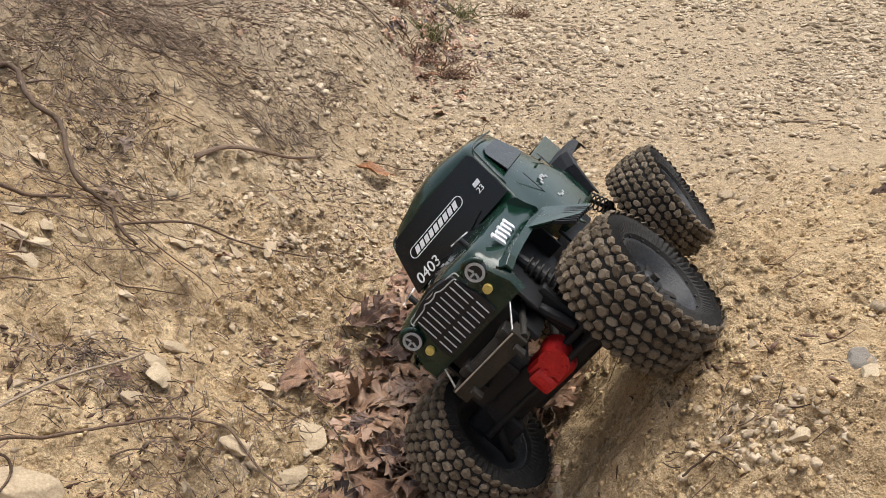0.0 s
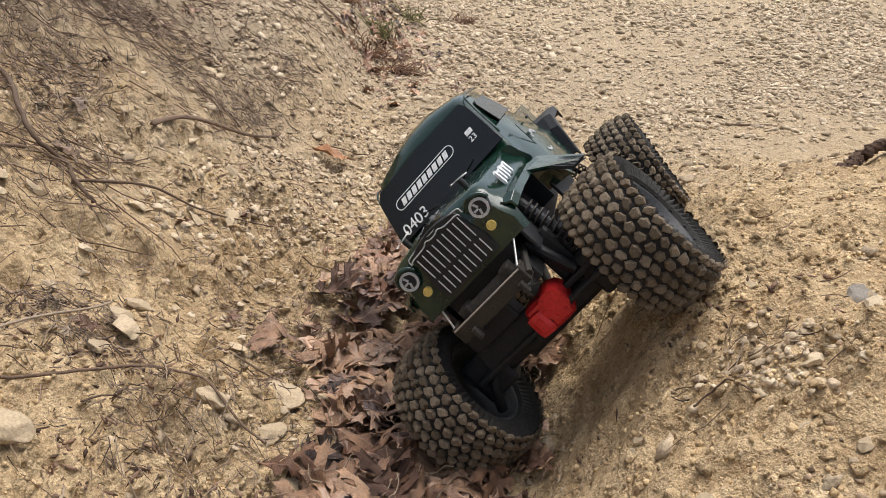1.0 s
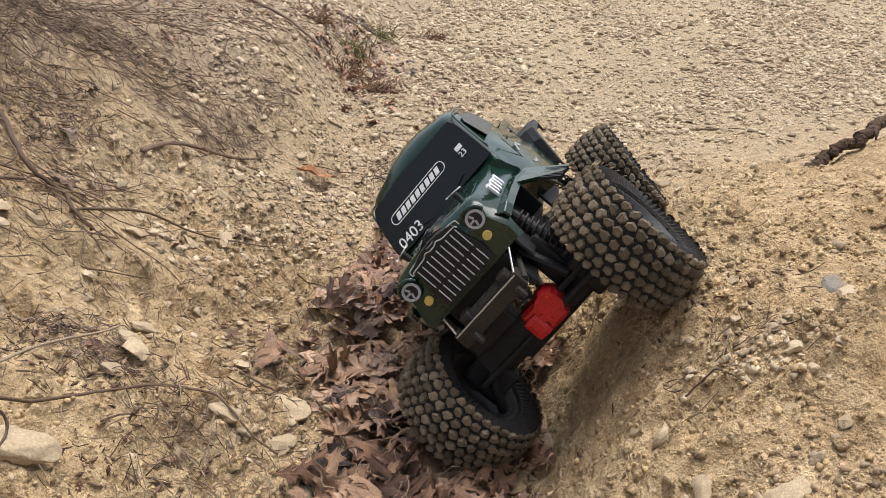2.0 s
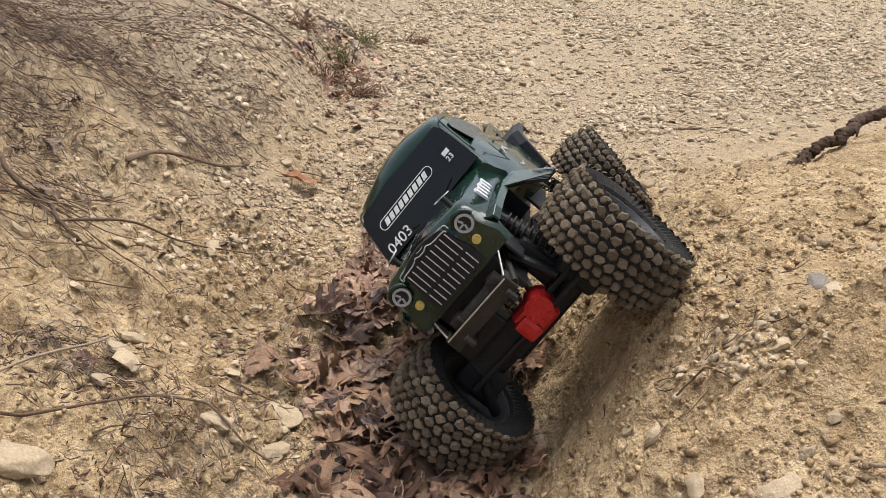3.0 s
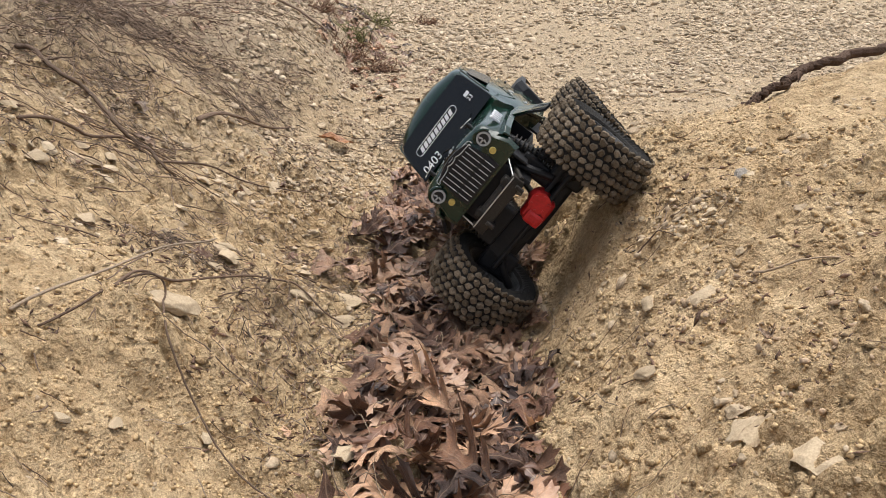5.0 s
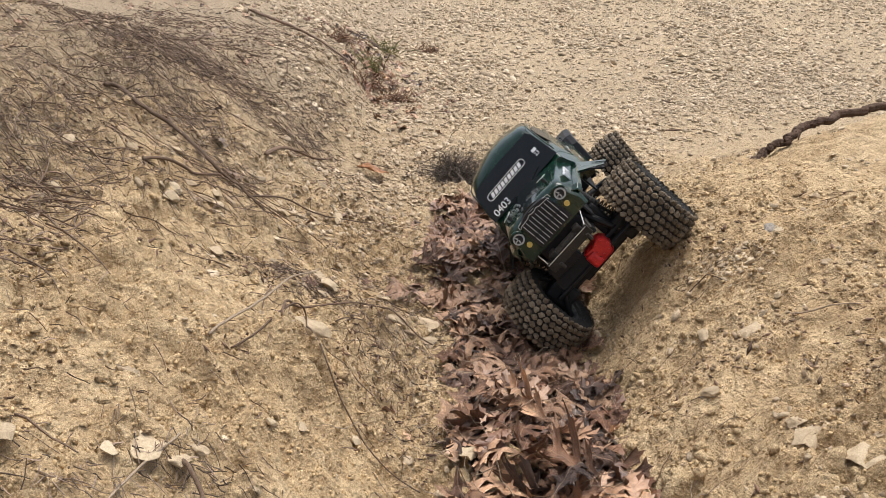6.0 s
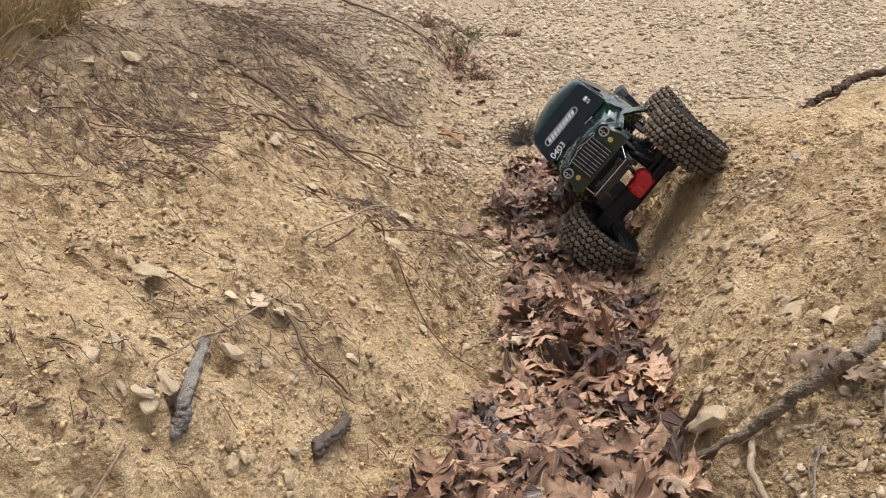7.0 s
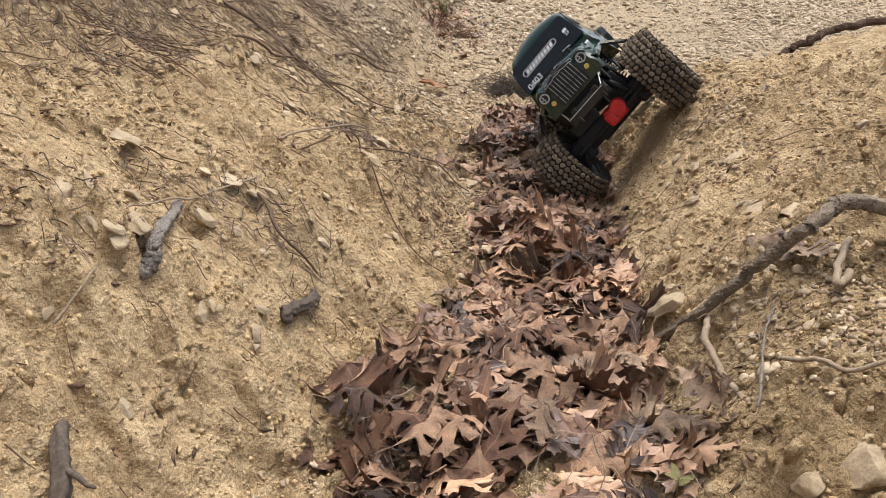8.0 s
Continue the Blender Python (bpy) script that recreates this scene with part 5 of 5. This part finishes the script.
# grille, lamps
fy = -0.0425
grille = part("grille", (loft([(fy - 0.0016, .05, 0.0285, 0.0255, 0.078, 0.1225, 0.006, 0.003), (fy + 0.0045, .05, 0.0295, 0.0265, 0.0775, 0.1235, 0.006, 0.003)]), BLACK), truck, "black slotted grille with pale bars")
for z0, z1 in ((0.0800, 0.0935), (0.0965, 0.1165)):
    for i in range(9):
        x = (i - 4) * 0.0060
        h = z1 - z0
        part("grille_bar", (block(0.0009, 0.0014, h, None, 0.0003, 1), PALE), grille, "", Matrix.Translation((x, fy - 0.0020 + 0.05 * (z0 + h / 2 - 0.06), z0 + h / 2)) @ pose(0, 0, 0, -3))
for k, (w, z) in enumerate(((0.0275, 0.1195), (0.0300, 0.1225))):
    arch = spline([(-w, fy - 0.002 + 0.003 * k, 0.1165), (-w + 0.002, fy - 0.002 + 0.004 * k, z - 0.001), (-0.012, fy - 0.001 + 0.004 * k, z), (-0.007, fy - 0.0015 + 0.004 * k, z + 0.0022), (-0.003, fy - 0.002 + 0.004 * k, z + 0.0008), (0.003, fy - 0.002 + 0.004 * k, z + 0.0008),
                   (0.007, fy - 0.0015 + 0.004 * k, z + 0.0022), (0.012, fy - 0.001 + 0.004 * k, z), (w - 0.002, fy - 0.002 + 0.004 * k, z - 0.001), (w, fy - 0.002 + 0.003 * k, 0.1165)], 4)
    v, f = tube(arch, [0.0006] * len(arch), 6, 0)
    part("grille_trim", mesh_of("grille_trim", v, f, PALE), grille, "thin pale arched trim")
for sx in (-1, 1):
    m = Matrix.Translation((sx * 0.0415, -0.0385, 0.1095)) @ pose(0, 0, 0, 92)
    lamp = part("headlight", (rod((0, 0, -0.006), (0, 0, 0.0030), 0.0092, 0.0084, 24), BLACK), truck, "dark round headlight with pale ring", m)
    part("lamp_ring", (outline_plate(0.0, 0.0082, 0.0022, 0.0006), PALE), lamp, "pale ring", Matrix.Translation((0, 0, 0.0031)))
    for a in (20, 90, 160):
        part("lamp_mark", (block(0.0018, 0.0046, 0.0005), PALE), lamp, "", pose(0, 0, 0.0033, 0, 0, a) @ Matrix.Translation((0, 0.0032, 0)))
    brow = spline([(sx * (0.0415 + 0.0100 * math.cos(a)), -0.0425 + 0.003 * abs(math.cos(a)), 0.1098 + 0.0100 * math.sin(a)) for a in np.linspace(0.1, math.pi - 0.3, 7)], 4)
    v, f = tube(brow, [0.0021] * len(brow), 8, 0)
    part("lamp_brow", mesh_of("lamp_brow", v, f, GREEN), body, "rounded green brow")
    part("turn_lamp", (rod((0, 0, -0.005), (0, 0, 0.002), 0.0042, 0.0038, 16), AMBER), truck, "small amber lamp", Matrix.Translation((sx * 0.0375, -0.0405, 0.0935)) @ pose(0, 0, 0, 90))


def wing_plate(name, sx, prof, inner, label, mat=GREEN):
    """A wheel-arch plate with a turned-down lip."""
    bm = bmesh.new()
    rows = [[bm.verts.new((sx * inner, y, z + 0.004)), bm.verts.new((sx * (hx - 0.008), y, z + 0.003)), bm.verts.new((sx * hx, y, z)), bm.verts.new((sx * (hx + 0.0005), y, z - 0.007)),
             bm.verts.new((sx * (hx - 0.0015), y, z - 0.007)), bm.verts.new((sx * (hx - 0.002), y, z - 0.0015)), bm.verts.new((sx * inner, y, z + 0.002))] for y, hx, z in prof]
    for a, b in zip(rows[:-1], rows[1:]):
        for i in range(7):
            bm.faces.new((a[i], a[(i + 1) % 7], b[(i + 1) % 7], b[i]))
    bm.faces.new(rows[0])
    bm.faces.new(rows[-1][::-1])
    wing = part(name, (bm, mat), truck, label)
    wing.modifiers.new("edge", "BEVEL").width = 0.0006
    return wing


# flared front wings, door panels, side windows
for sx in (-1, 1):
    wing_plate("front_wing", sx, [(-0.036, 0.0610, 0.0955), (-0.026, 0.0665, 0.0985), (-0.004, 0.0690, 0.0995), (0.046, 0.0735, 0.0995), (0.076, 0.0775, 0.0955), (0.098, 0.0815, 0.078), (0.116, 0.0835, 0.060)], 0.054, "narrow green front wing lip")
    part("fender_flare", (panel([(sx * q[0], q[1], q[2]) for q in ((0.068, 0.026, 0.1015), (0.075, 0.088, 0.0965), (0.106, 0.098, 0.064), (0.101, 0.066, 0.069))], 0.0018), GREEN), truck, "flared green fender plate")
    liner = part("flare_liner", (panel([(sx * q[0], q[1], q[2]) for q in ((0.068, 0.030, 0.0975), (0.075, 0.086, 0.0925), (0.104, 0.095, 0.0615), (0.099, 0.068, 0.0665))], 0.001), BLACK), truck, "black ribbed fender liner")
    for k in range(8):
        part("rib", (block(0.034, 0.0022, 0.003, Matrix.Translation((sx * (0.0865 + 0.0008 * k), 0.048 + k * 0.0055, 0.0805 - 0.0006 * k)) @ pose(0, 0, 0, 0, sx * 45, 0)), BLACK), liner)
    wing_plate("rear_wing", sx, [(0.222, 0.086, 0.058), (0.232, 0.090, 0.090), (0.25, 0.091, 0.104), (0.325, 0.090, 0.104), (0.345, 0.086, 0.092)], 0.058, "black angular rear wing", BLACK)
    seam = [block(0.0006, 0.0012, 0.062, Matrix.Translation((sx * 0.0790, y, 0.097))) for y in (0.120, 0.206)] + [block(0.0006, 0.086, 0.0012, Matrix.Translation((sx * 0.0806, 0.163, 0.066)))]
    door = part("door_seam", (join(*seam), BLACK), cab_ob, "dark door seam")
    part("side_window", (panel([(sx * q[0], q[1], q[2]) for q in ((0.0735, 0.116, 0.141), (0.0735, 0.196, 0.141), (0.0665, 0.192, 0.170), (0.0660, 0.140, 0.171), (0.0670, 0.128, 0.166))], 0.0012 if sx < 0 else -0.0012), GLASS), cab_ob, "dark side window")
    for i in range(5):
        part("door_mark", (block(0.0008, 0.004, 0.0035 + 0.001 * (i % 2)), PALE), cab_ob, "", Matrix.Translation((sx * 0.0795, 0.135 + i * 0.0065, 0.108 + 0.004 * math.sin(i * 0.8))))
        part("door_mark", (block(0.0008, 0.0035, 0.003), PALE), cab_ob, "", Matrix.Translation((sx * 0.0808, 0.138 + i * 0.0055, 0.088 - 0.003 * math.sin(i * 0.8))))

# wipers, roof gutters and door handles
for sx in (-1, 1):
    part("wiper", (rod(on_glass(sx * 0.012, -0.001, 0.003), on_glass(sx * 0.036, 0.006, 0.0034), 0.0006, 0.0004, 6), BLACK), screen, "thin black wiper")
    gut = spline([(sx * 0.0700, 0.090, 0.1345), (sx * 0.0660, 0.112, 0.1700), (sx * 0.0650, 0.124, 0.1800), (sx * 0.0655, 0.155, 0.1815), (sx * 0.0655, 0.200, 0.1800)], 5)
    v, f = tube(gut, [0.0011] * len(gut), 6, 0)
    part("roof_gutter", mesh_of("roof_gutter", v, f, GREEN), cab_ob, "thin green roof gutter")
    part("door_handle", (block(0.003, 0.012, 0.0025, Matrix.Translation((sx * 0.0800, 0.196, 0.122)), 0.0008), BLACK), cab_ob, "small black door handle")

# load bed
bed = part("bed", (join(block(0.118, 0.13, 0.004, Matrix.Translation((0, 0.29, 0.082))), block(0.004, 0.13, 0.05, Matrix.Translation((0.061, 0.29, 0.106)), 0.001), block(0.004, 0.13, 0.05, Matrix.Translation((-0.061, 0.29, 0.106)), 0.001),
                        block(0.118, 0.004, 0.05, Matrix.Translation((0, 0.353, 0.106)), 0.001), block(0.118, 0.004, 0.05, Matrix.Translation((0, 0.227, 0.106)), 0.001)), GREEN), truck, "open green load bed")
# chassis
for sx in (-1, 1):
    part("frame_rail", (join(block(0.006, 0.37, 0.016, Matrix.Translation((sx * 0.032, 0.145, 0.046)), 0.001), block(0.005, 0.03, 0.05, Matrix.Translation((sx * 0.034, 0.02, 0.066)) @ pose(0, 0, 0, 12), 0.001)), BLACK), truck, "black chassis rail")
part("skid_plate", (block(0.07, 0.10, 0.008, Matrix.Translation((0, 0.15, 0.03)), 0.002), BLACK), truck)
part("gearbox", (join(block(0.05, 0.07, 0.045, Matrix.Translation((0, 0.05, 0.062)), 0.004), rod((-0.02, 0.02, 0.075), (0.022, 0.02, 0.075), 0.017, None, 20)), BLACK), truck, "black gearbox and motor")
for sx in (-1, 1):
    part("inner_fender", (join(block(0.003, 0.115, 0.052, Matrix.Translation((sx * 0.046, 0.030, 0.078)), 0.001), block(0.022, 0.004, 0.045, Matrix.Translation((sx * 0.052, 0.082, 0.082)), 0.001), block(0.003, 0.10, 0.04, Matrix.Translation((sx * 0.062, 0.16, 0.06)), 0.001)), BLACK), truck, "black inner fender")
for sx in (-1, 1):
    part("shock_tower", (join(block(0.022, 0.032, 0.046, Matrix.Translation((sx * 0.043, 0.014, 0.036)), 0.004, 2), rod((sx * 0.05, -0.012, 0.018), (sx * 0.034, -0.004, 0.064), 0.005, None, 10)), BLACK), truck, "black shock tower")
part("battery_tray", (join(block(0.074, 0.03, 0.034, Matrix.Translation((-0.004, -0.012, 0.058)), 0.003), block(0.05, 0.018, 0.02, Matrix.Translation((-0.03, -0.02, 0.036)), 0.003)), BLACK), truck, "black battery tray")
part("inner_tray", (block(0.1, 0.10, 0.02, Matrix.Translation((0, 0.035, 0.098)), 0.006), BLACK), truck, "black inner body tray")
bumper = part("front_bumper", (join(block(0.072, 0.004, 0.013, Matrix.Translation((-0.004, -0.058, 0.052)), 0.0012), block(0.005, 0.018, 0.015, Matrix.Translation((0.031, -0.051, 0.053)), 0.001), block(0.005, 0.018, 0.015, Matrix.Translation((-0.039, -0.051, 0.053)), 0.001),
                                    *[rod((x, -0.0605, 0.051), (x, -0.0595, 0.051), 0.0022, None, 6) for x in (-0.030, -0.004, 0.022)]), BRONZE), truck, "grimy bronze front bumper")
part("bumper_edge", (rod((-0.040, -0.0600, 0.0585), (0.032, -0.0600, 0.0585), 0.0008), CHROME), bumper, "worn bright edge")
part("winch", (join(rod((-0.022, -0.042, 0.056), (0.016, -0.042, 0.056), 0.008, None, 16), block(0.01, 0.018, 0.02, Matrix.Translation((-0.026, -0.042, 0.056)), 0.002), block(0.01, 0.018, 0.02, Matrix.Translation((0.02, -0.042, 0.056)), 0.002)), DUSTY), bumper, "dusty black winch")
for sx in (-1, 1):
    part("bumper_arm", (rod((sx * 0.034, -0.056, 0.05), (sx * 0.034, -0.012, 0.062), 0.003), DUSTY), bumper)
    part("tow_hook", (block(0.004, 0.008, 0.01, Matrix.Translation((sx * 0.026, -0.063, 0.046)), 0.001), DUSTY), bumper)
    part("bumper_stay", (join(rod((sx * 0.035 - 0.004, -0.058, 0.0585), (sx * 0.043, -0.036, 0.077), 0.0009)), CHROME), bumper, "thin bright stay")

axle_bits = [rod((-0.082, 0, 0), (0.082, 0, 0), 0.0095), rod((-0.03, 0.0, 0.0), (0.06, 0.0, 0.0), 0.014, 0.011)]
axle = part("front_axle", (join(*axle_bits), BLACK), truck, "black front axle")
part("diff_cover", (join(block(0.036, 0.024, 0.030, Matrix.Translation((0.012, -0.013, 0.010)), 0.008, 3), rod((0.020, -0.028, 0.013), (0.020, -0.004, 0.013), 0.0125, 0.0145, 20), block(0.017, 0.026, 0.022, Matrix.Translation((0.001, -0.016, 0.008)), 0.005, 2),
                         *[rod((0.020 + 0.0095 * math.cos(a), -0.0300, 0.013 + 0.0095 * math.sin(a)), (0.020 + 0.0095 * math.cos(a), -0.0270, 0.013 + 0.0095 * math.sin(a)), 0.0016, None, 6) for a in np.linspace(0, 5.2, 6)]), RED), axle, "red differential cover")
part("servo_plate", (join(block(0.062, 0.004, 0.022, Matrix.Translation((-0.032, -0.016, 0.014)) @ pose(0, 0, 0, -15), 0.002), block(0.05, 0.018, 0.006, Matrix.Translation((0.052, -0.006, 0.014)), 0.002)), BLACK), axle, "black servo mount plate")
for sx in (-1, 1):
    part("knuckle", (join(block(0.016, 0.02, 0.034, Matrix.Translation((sx * 0.08, 0, 0)), 0.003), block(0.02, 0.008, 0.008, Matrix.Translation((sx * 0.07, -0.014, 0.004)) @ pose(0, 0, 0, 0, 0, sx * 25), 0.001), rod((sx * 0.078, 0, 0.02), (sx * 0.078, 0, -0.02), 0.004)), BLACK), axle)
for sx in (-1, 1):
    v, f = tube(spline([(sx * 0.045, -0.004, 0.006), (sx * 0.062, -0.012, 0.004), (sx * 0.074, -0.014, -0.008), (sx * 0.086, -0.008, -0.026)], 5), [0.005] * 16, 8, 0)
    part("knuckle_arm", mesh_of("knuckle_arm", v, f, BLACK), axle, "black curved knuckle arm")
for sx in (-1, 1):
    part("hub_carrier", (join(block(0.034, 0.026, 0.040, Matrix.Translation((sx * 0.068, -0.001, 0.004)), 0.006, 3), rod((sx * 0.05, 0, 0.012), (sx * 0.088, 0, 0.012), 0.012, None, 14)), BLACK), axle, "black hub carrier")
part("tie_rod", (rod((-0.074, -0.024, 0.006), (0.074, -0.024, 0.006), 0.0028), BLACK), axle, "black steering rod")
part("servo", (block(0.04, 0.02, 0.03, Matrix.Translation((-0.03, 0.0, 0.028)), 0.002), BLACK), axle)
REAR_TWIST = Matrix.Translation((0, 0.309, 0)) @ pose(0, 0, 0, 0, 10) @ Matrix.Translation((0, -0.309, 0))
part("rear_axle", (join(rod((-0.08, 0.309, 0), (0.08, 0.309, 0), 0.0095), block(0.034, 0.034, 0.034, Matrix.Translation((0.01, 0.305, 0.002)), 0.008)), BLACK), truck, "black rear axle", REAR_TWIST)
part("drive_shaft", (rod((0.012, 0.02, 0.01), (0.008, 0.1, 0.035), 0.004), DUSTY), truck)
for sx in (-1, 1):
    part("lower_link", (rod((sx * 0.045, 0.01, -0.004), (sx * 0.034, 0.115, 0.03), 0.0036), BLACK), truck)
    part("rear_link", (rod((sx * 0.05, 0.30, -0.004), (sx * 0.034, 0.185, 0.03), 0.0036), BLACK), truck)
    for y0, y1 in ((0.008, 0.022), (0.305, 0.265)):
        a, b = Vector((sx * 0.062, y0, 0.014)), Vector((sx * 0.048, y1, 0.092))
        shock = part("shock_absorber", (join(rod(a, b, 0.0025), rod(a.lerp(b, 0.45), b, 0.0058), rod(a.lerp(b, 0.08), a.lerp(b, 0.12), 0.0085)), BLACK), truck, "black coil-over shock absorber")
        ax = (b - a).normalized()
        p1 = ax.orthogonal().normalized()
        p2 = ax.cross(p1)
        hel = [a.lerp(b, 0.12 + 0.68 * u) + (p1 * math.cos(u * 62) + p2 * math.sin(u * 62)) * 0.0085 for u in np.linspace(0, 1, 130)]
        v, f = tube(hel, [0.0011] * 130, 5, 0)
        part("spring", mesh_of("spring", v, f, DUSTY), shock, "dusty coil spring")


# wheels
lug_rng = random.Random(5)


def tyre_meshes():
    R, W = 0.0665, 0.050
    prof = [(-0.50, 0.60), (-0.53, 0.74), (-0.50, 0.87), (-0.40, 0.925), (-0.2, 0.94), (0, 0.945), (0.2, 0.94), (0.40, 0.925), (0.50, 0.87), (0.53, 0.74), (0.50, 0.60), (0.40, 0.56), (-0.40, 0.56)]
    n = 120
    v = [(x * W * (1.13 if i % 2 and 0.7 < q < 0.9 else 1.0), R * q * math.cos(a), R * q * math.sin(a)) for i, a in enumerate(np.linspace(0, 2 * math.pi, n, endpoint=False)) for x, q in prof]
    m = len(prof)
    f = [(i * m + j, i * m + (j + 1) % m, ((i + 1) % n) * m + (j + 1) % m, ((i + 1) % n) * m + j) for i in range(n) for j in range(m)]
    lv, lf = [], []
    count = 40
    for row, (x, half_x, tilt, r_top) in enumerate(((-0.53, 0.068, -18, 0.935), (-0.37, 0.074, 14, 0.976), (-0.185, 0.076, -12, 0.996), (0.0, 0.076, 12, 1.0), (0.185, 0.076, -12, 0.996), (0.37, 0.074, 14, 0.976), (0.53, 0.068, -18, 0.935))):
        for i in range(count):
            a0 = 2 * math.pi * (i + 0.5 * (row % 2)) / count
            base = len(lv)
            jit = [lug_rng.uniform(0.80, 1.18) for _ in range(6)]
            skew = [lug_rng.uniform(-14, 14) for _ in range(6)]
            slant = lug_rng.uniform(-0.012, 0.012)
            high = lug_rng.uniform(-0.010, 0.004)
            for shrink, q in ((1.04, 0.89), (0.97, r_top - 0.026), (0.70, r_top)):
                for k2 in range(6):
                    t = math.radians(60 * k2 + 30 + skew[k2])
                    ux, ut = math.cos(t) * half_x * W * 1.15 * shrink * jit[k2], math.sin(t) * 0.0053 * shrink * jit[k2]
                    ca, sa = math.cos(math.radians(tilt)), math.sin(math.radians(tilt))
                    ux, ut = ux * ca - ut * sa, ux * sa + ut * ca
                    a = a0 + ut / R
                    h2 = q + (high + slant * math.sin(t) if q > 0.91 else 0)
                    lv.append((x * W + ux, R * h2 * math.cos(a), R * h2 * math.sin(a)))
            for lay in (0, 6):
                for k2 in range(6):
                    lf.append((base + lay + k2, base + lay + (k2 + 1) % 6, base + lay + 6 + (k2 + 1) % 6, base + lay + 6 + k2))
            lf.append(tuple(base + 12 + k2 for k2 in range(6)))
    carcass = mesh_of("tyre", v, f, RUBBER, False)
    tread = mesh_of("tread", lv, lf, LUG, False)
    return carcass, tread


TYRE, TREAD = tyre_meshes()
bm = bmesh.new()
prof = [(0.40, 0.62), (0.44, 0.60), (0.42, 0.52), (0.20, 0.48), (0.12, 0.30), (0.16, 0.16), (0.30, 0.14), (0.30, 0.0)]
rows = [[bm.verts.new((x * 0.05, 0.0665 * q * math.cos(a), 0.0665 * q * math.sin(a))) for x, q in prof + [(-0.1, 0.0), (-0.12, 0.5), (-0.42, 0.54), (-0.44, 0.61)]] for a in np.linspace(0, 2 * math.pi, 36, endpoint=False)]
for i in range(36):
    for j in range(11):
        q = (rows[i][j], rows[i][j + 1], rows[(i + 1) % 36][j + 1], rows[(i + 1) % 36][j])
        bm.faces.new(q)
bmesh.ops.remove_doubles(bm, verts=bm.verts, dist=1e-5)
HUB = bpy.data.meshes.new("wheel")
bmesh.ops.recalc_face_normals(bm, faces=bm.faces)
bm.to_mesh(HUB)
bm.free()
HUB.materials.append(RIM)
smooth(HUB)
bl = [rod((0.0205, 0.0665 * 0.585 * math.cos(a), 0.0665 * 0.585 * math.sin(a)), (0.0235, 0.0665 * 0.585 * math.cos(a), 0.0665 * 0.585 * math.sin(a)), 0.0016, None, 6) for a in np.linspace(0, 2 * math.pi, 14, endpoint=False)]
bl += [rod((0.01, 0, 0), (0.0195, 0, 0), 0.0042, 0.0036, 6)]
bl += [block(0.005, 0.007, 0.024, Matrix.Translation((0.008, 0, 0)) @ pose(0, 0, 0, a) @ Matrix.Translation((0, 0, 0.021)), 0.001) for a in range(0, 360, 60)]
bmj = join(*bl)
BOLTS = bpy.data.meshes.new("beadlock")
bmj.to_mesh(BOLTS)
bmj.free()
BOLTS.materials.append(DUSTY)
for sx, y, steer, turn in ((-1, 0, -5, 10), (1, 0, -2, 33), (-1, 0.309, 0, 50), (1, 0.309, 0, 20)):
    m = REAR_TWIST @ Matrix.Translation((sx * 0.103, y, 0)) if y else Matrix.Translation((sx * 0.103, y, 0))
    m = m @ pose(0, 0, 0, 0, 0, steer) @ pose(0, 0, 0, 0, 0, 0 if sx > 0 else 180) @ pose(0, 0, 0, turn)
    wheel = part("wheel", HUB, truck, "scuffed dark wheel with muddy tyre", m)
    part("tyre", TYRE, wheel, "black knobbly rubber tyre")
    part("tread", TREAD, wheel, "chunky tread blocks caked with dust")
    part("beadlock", BOLTS, wheel)
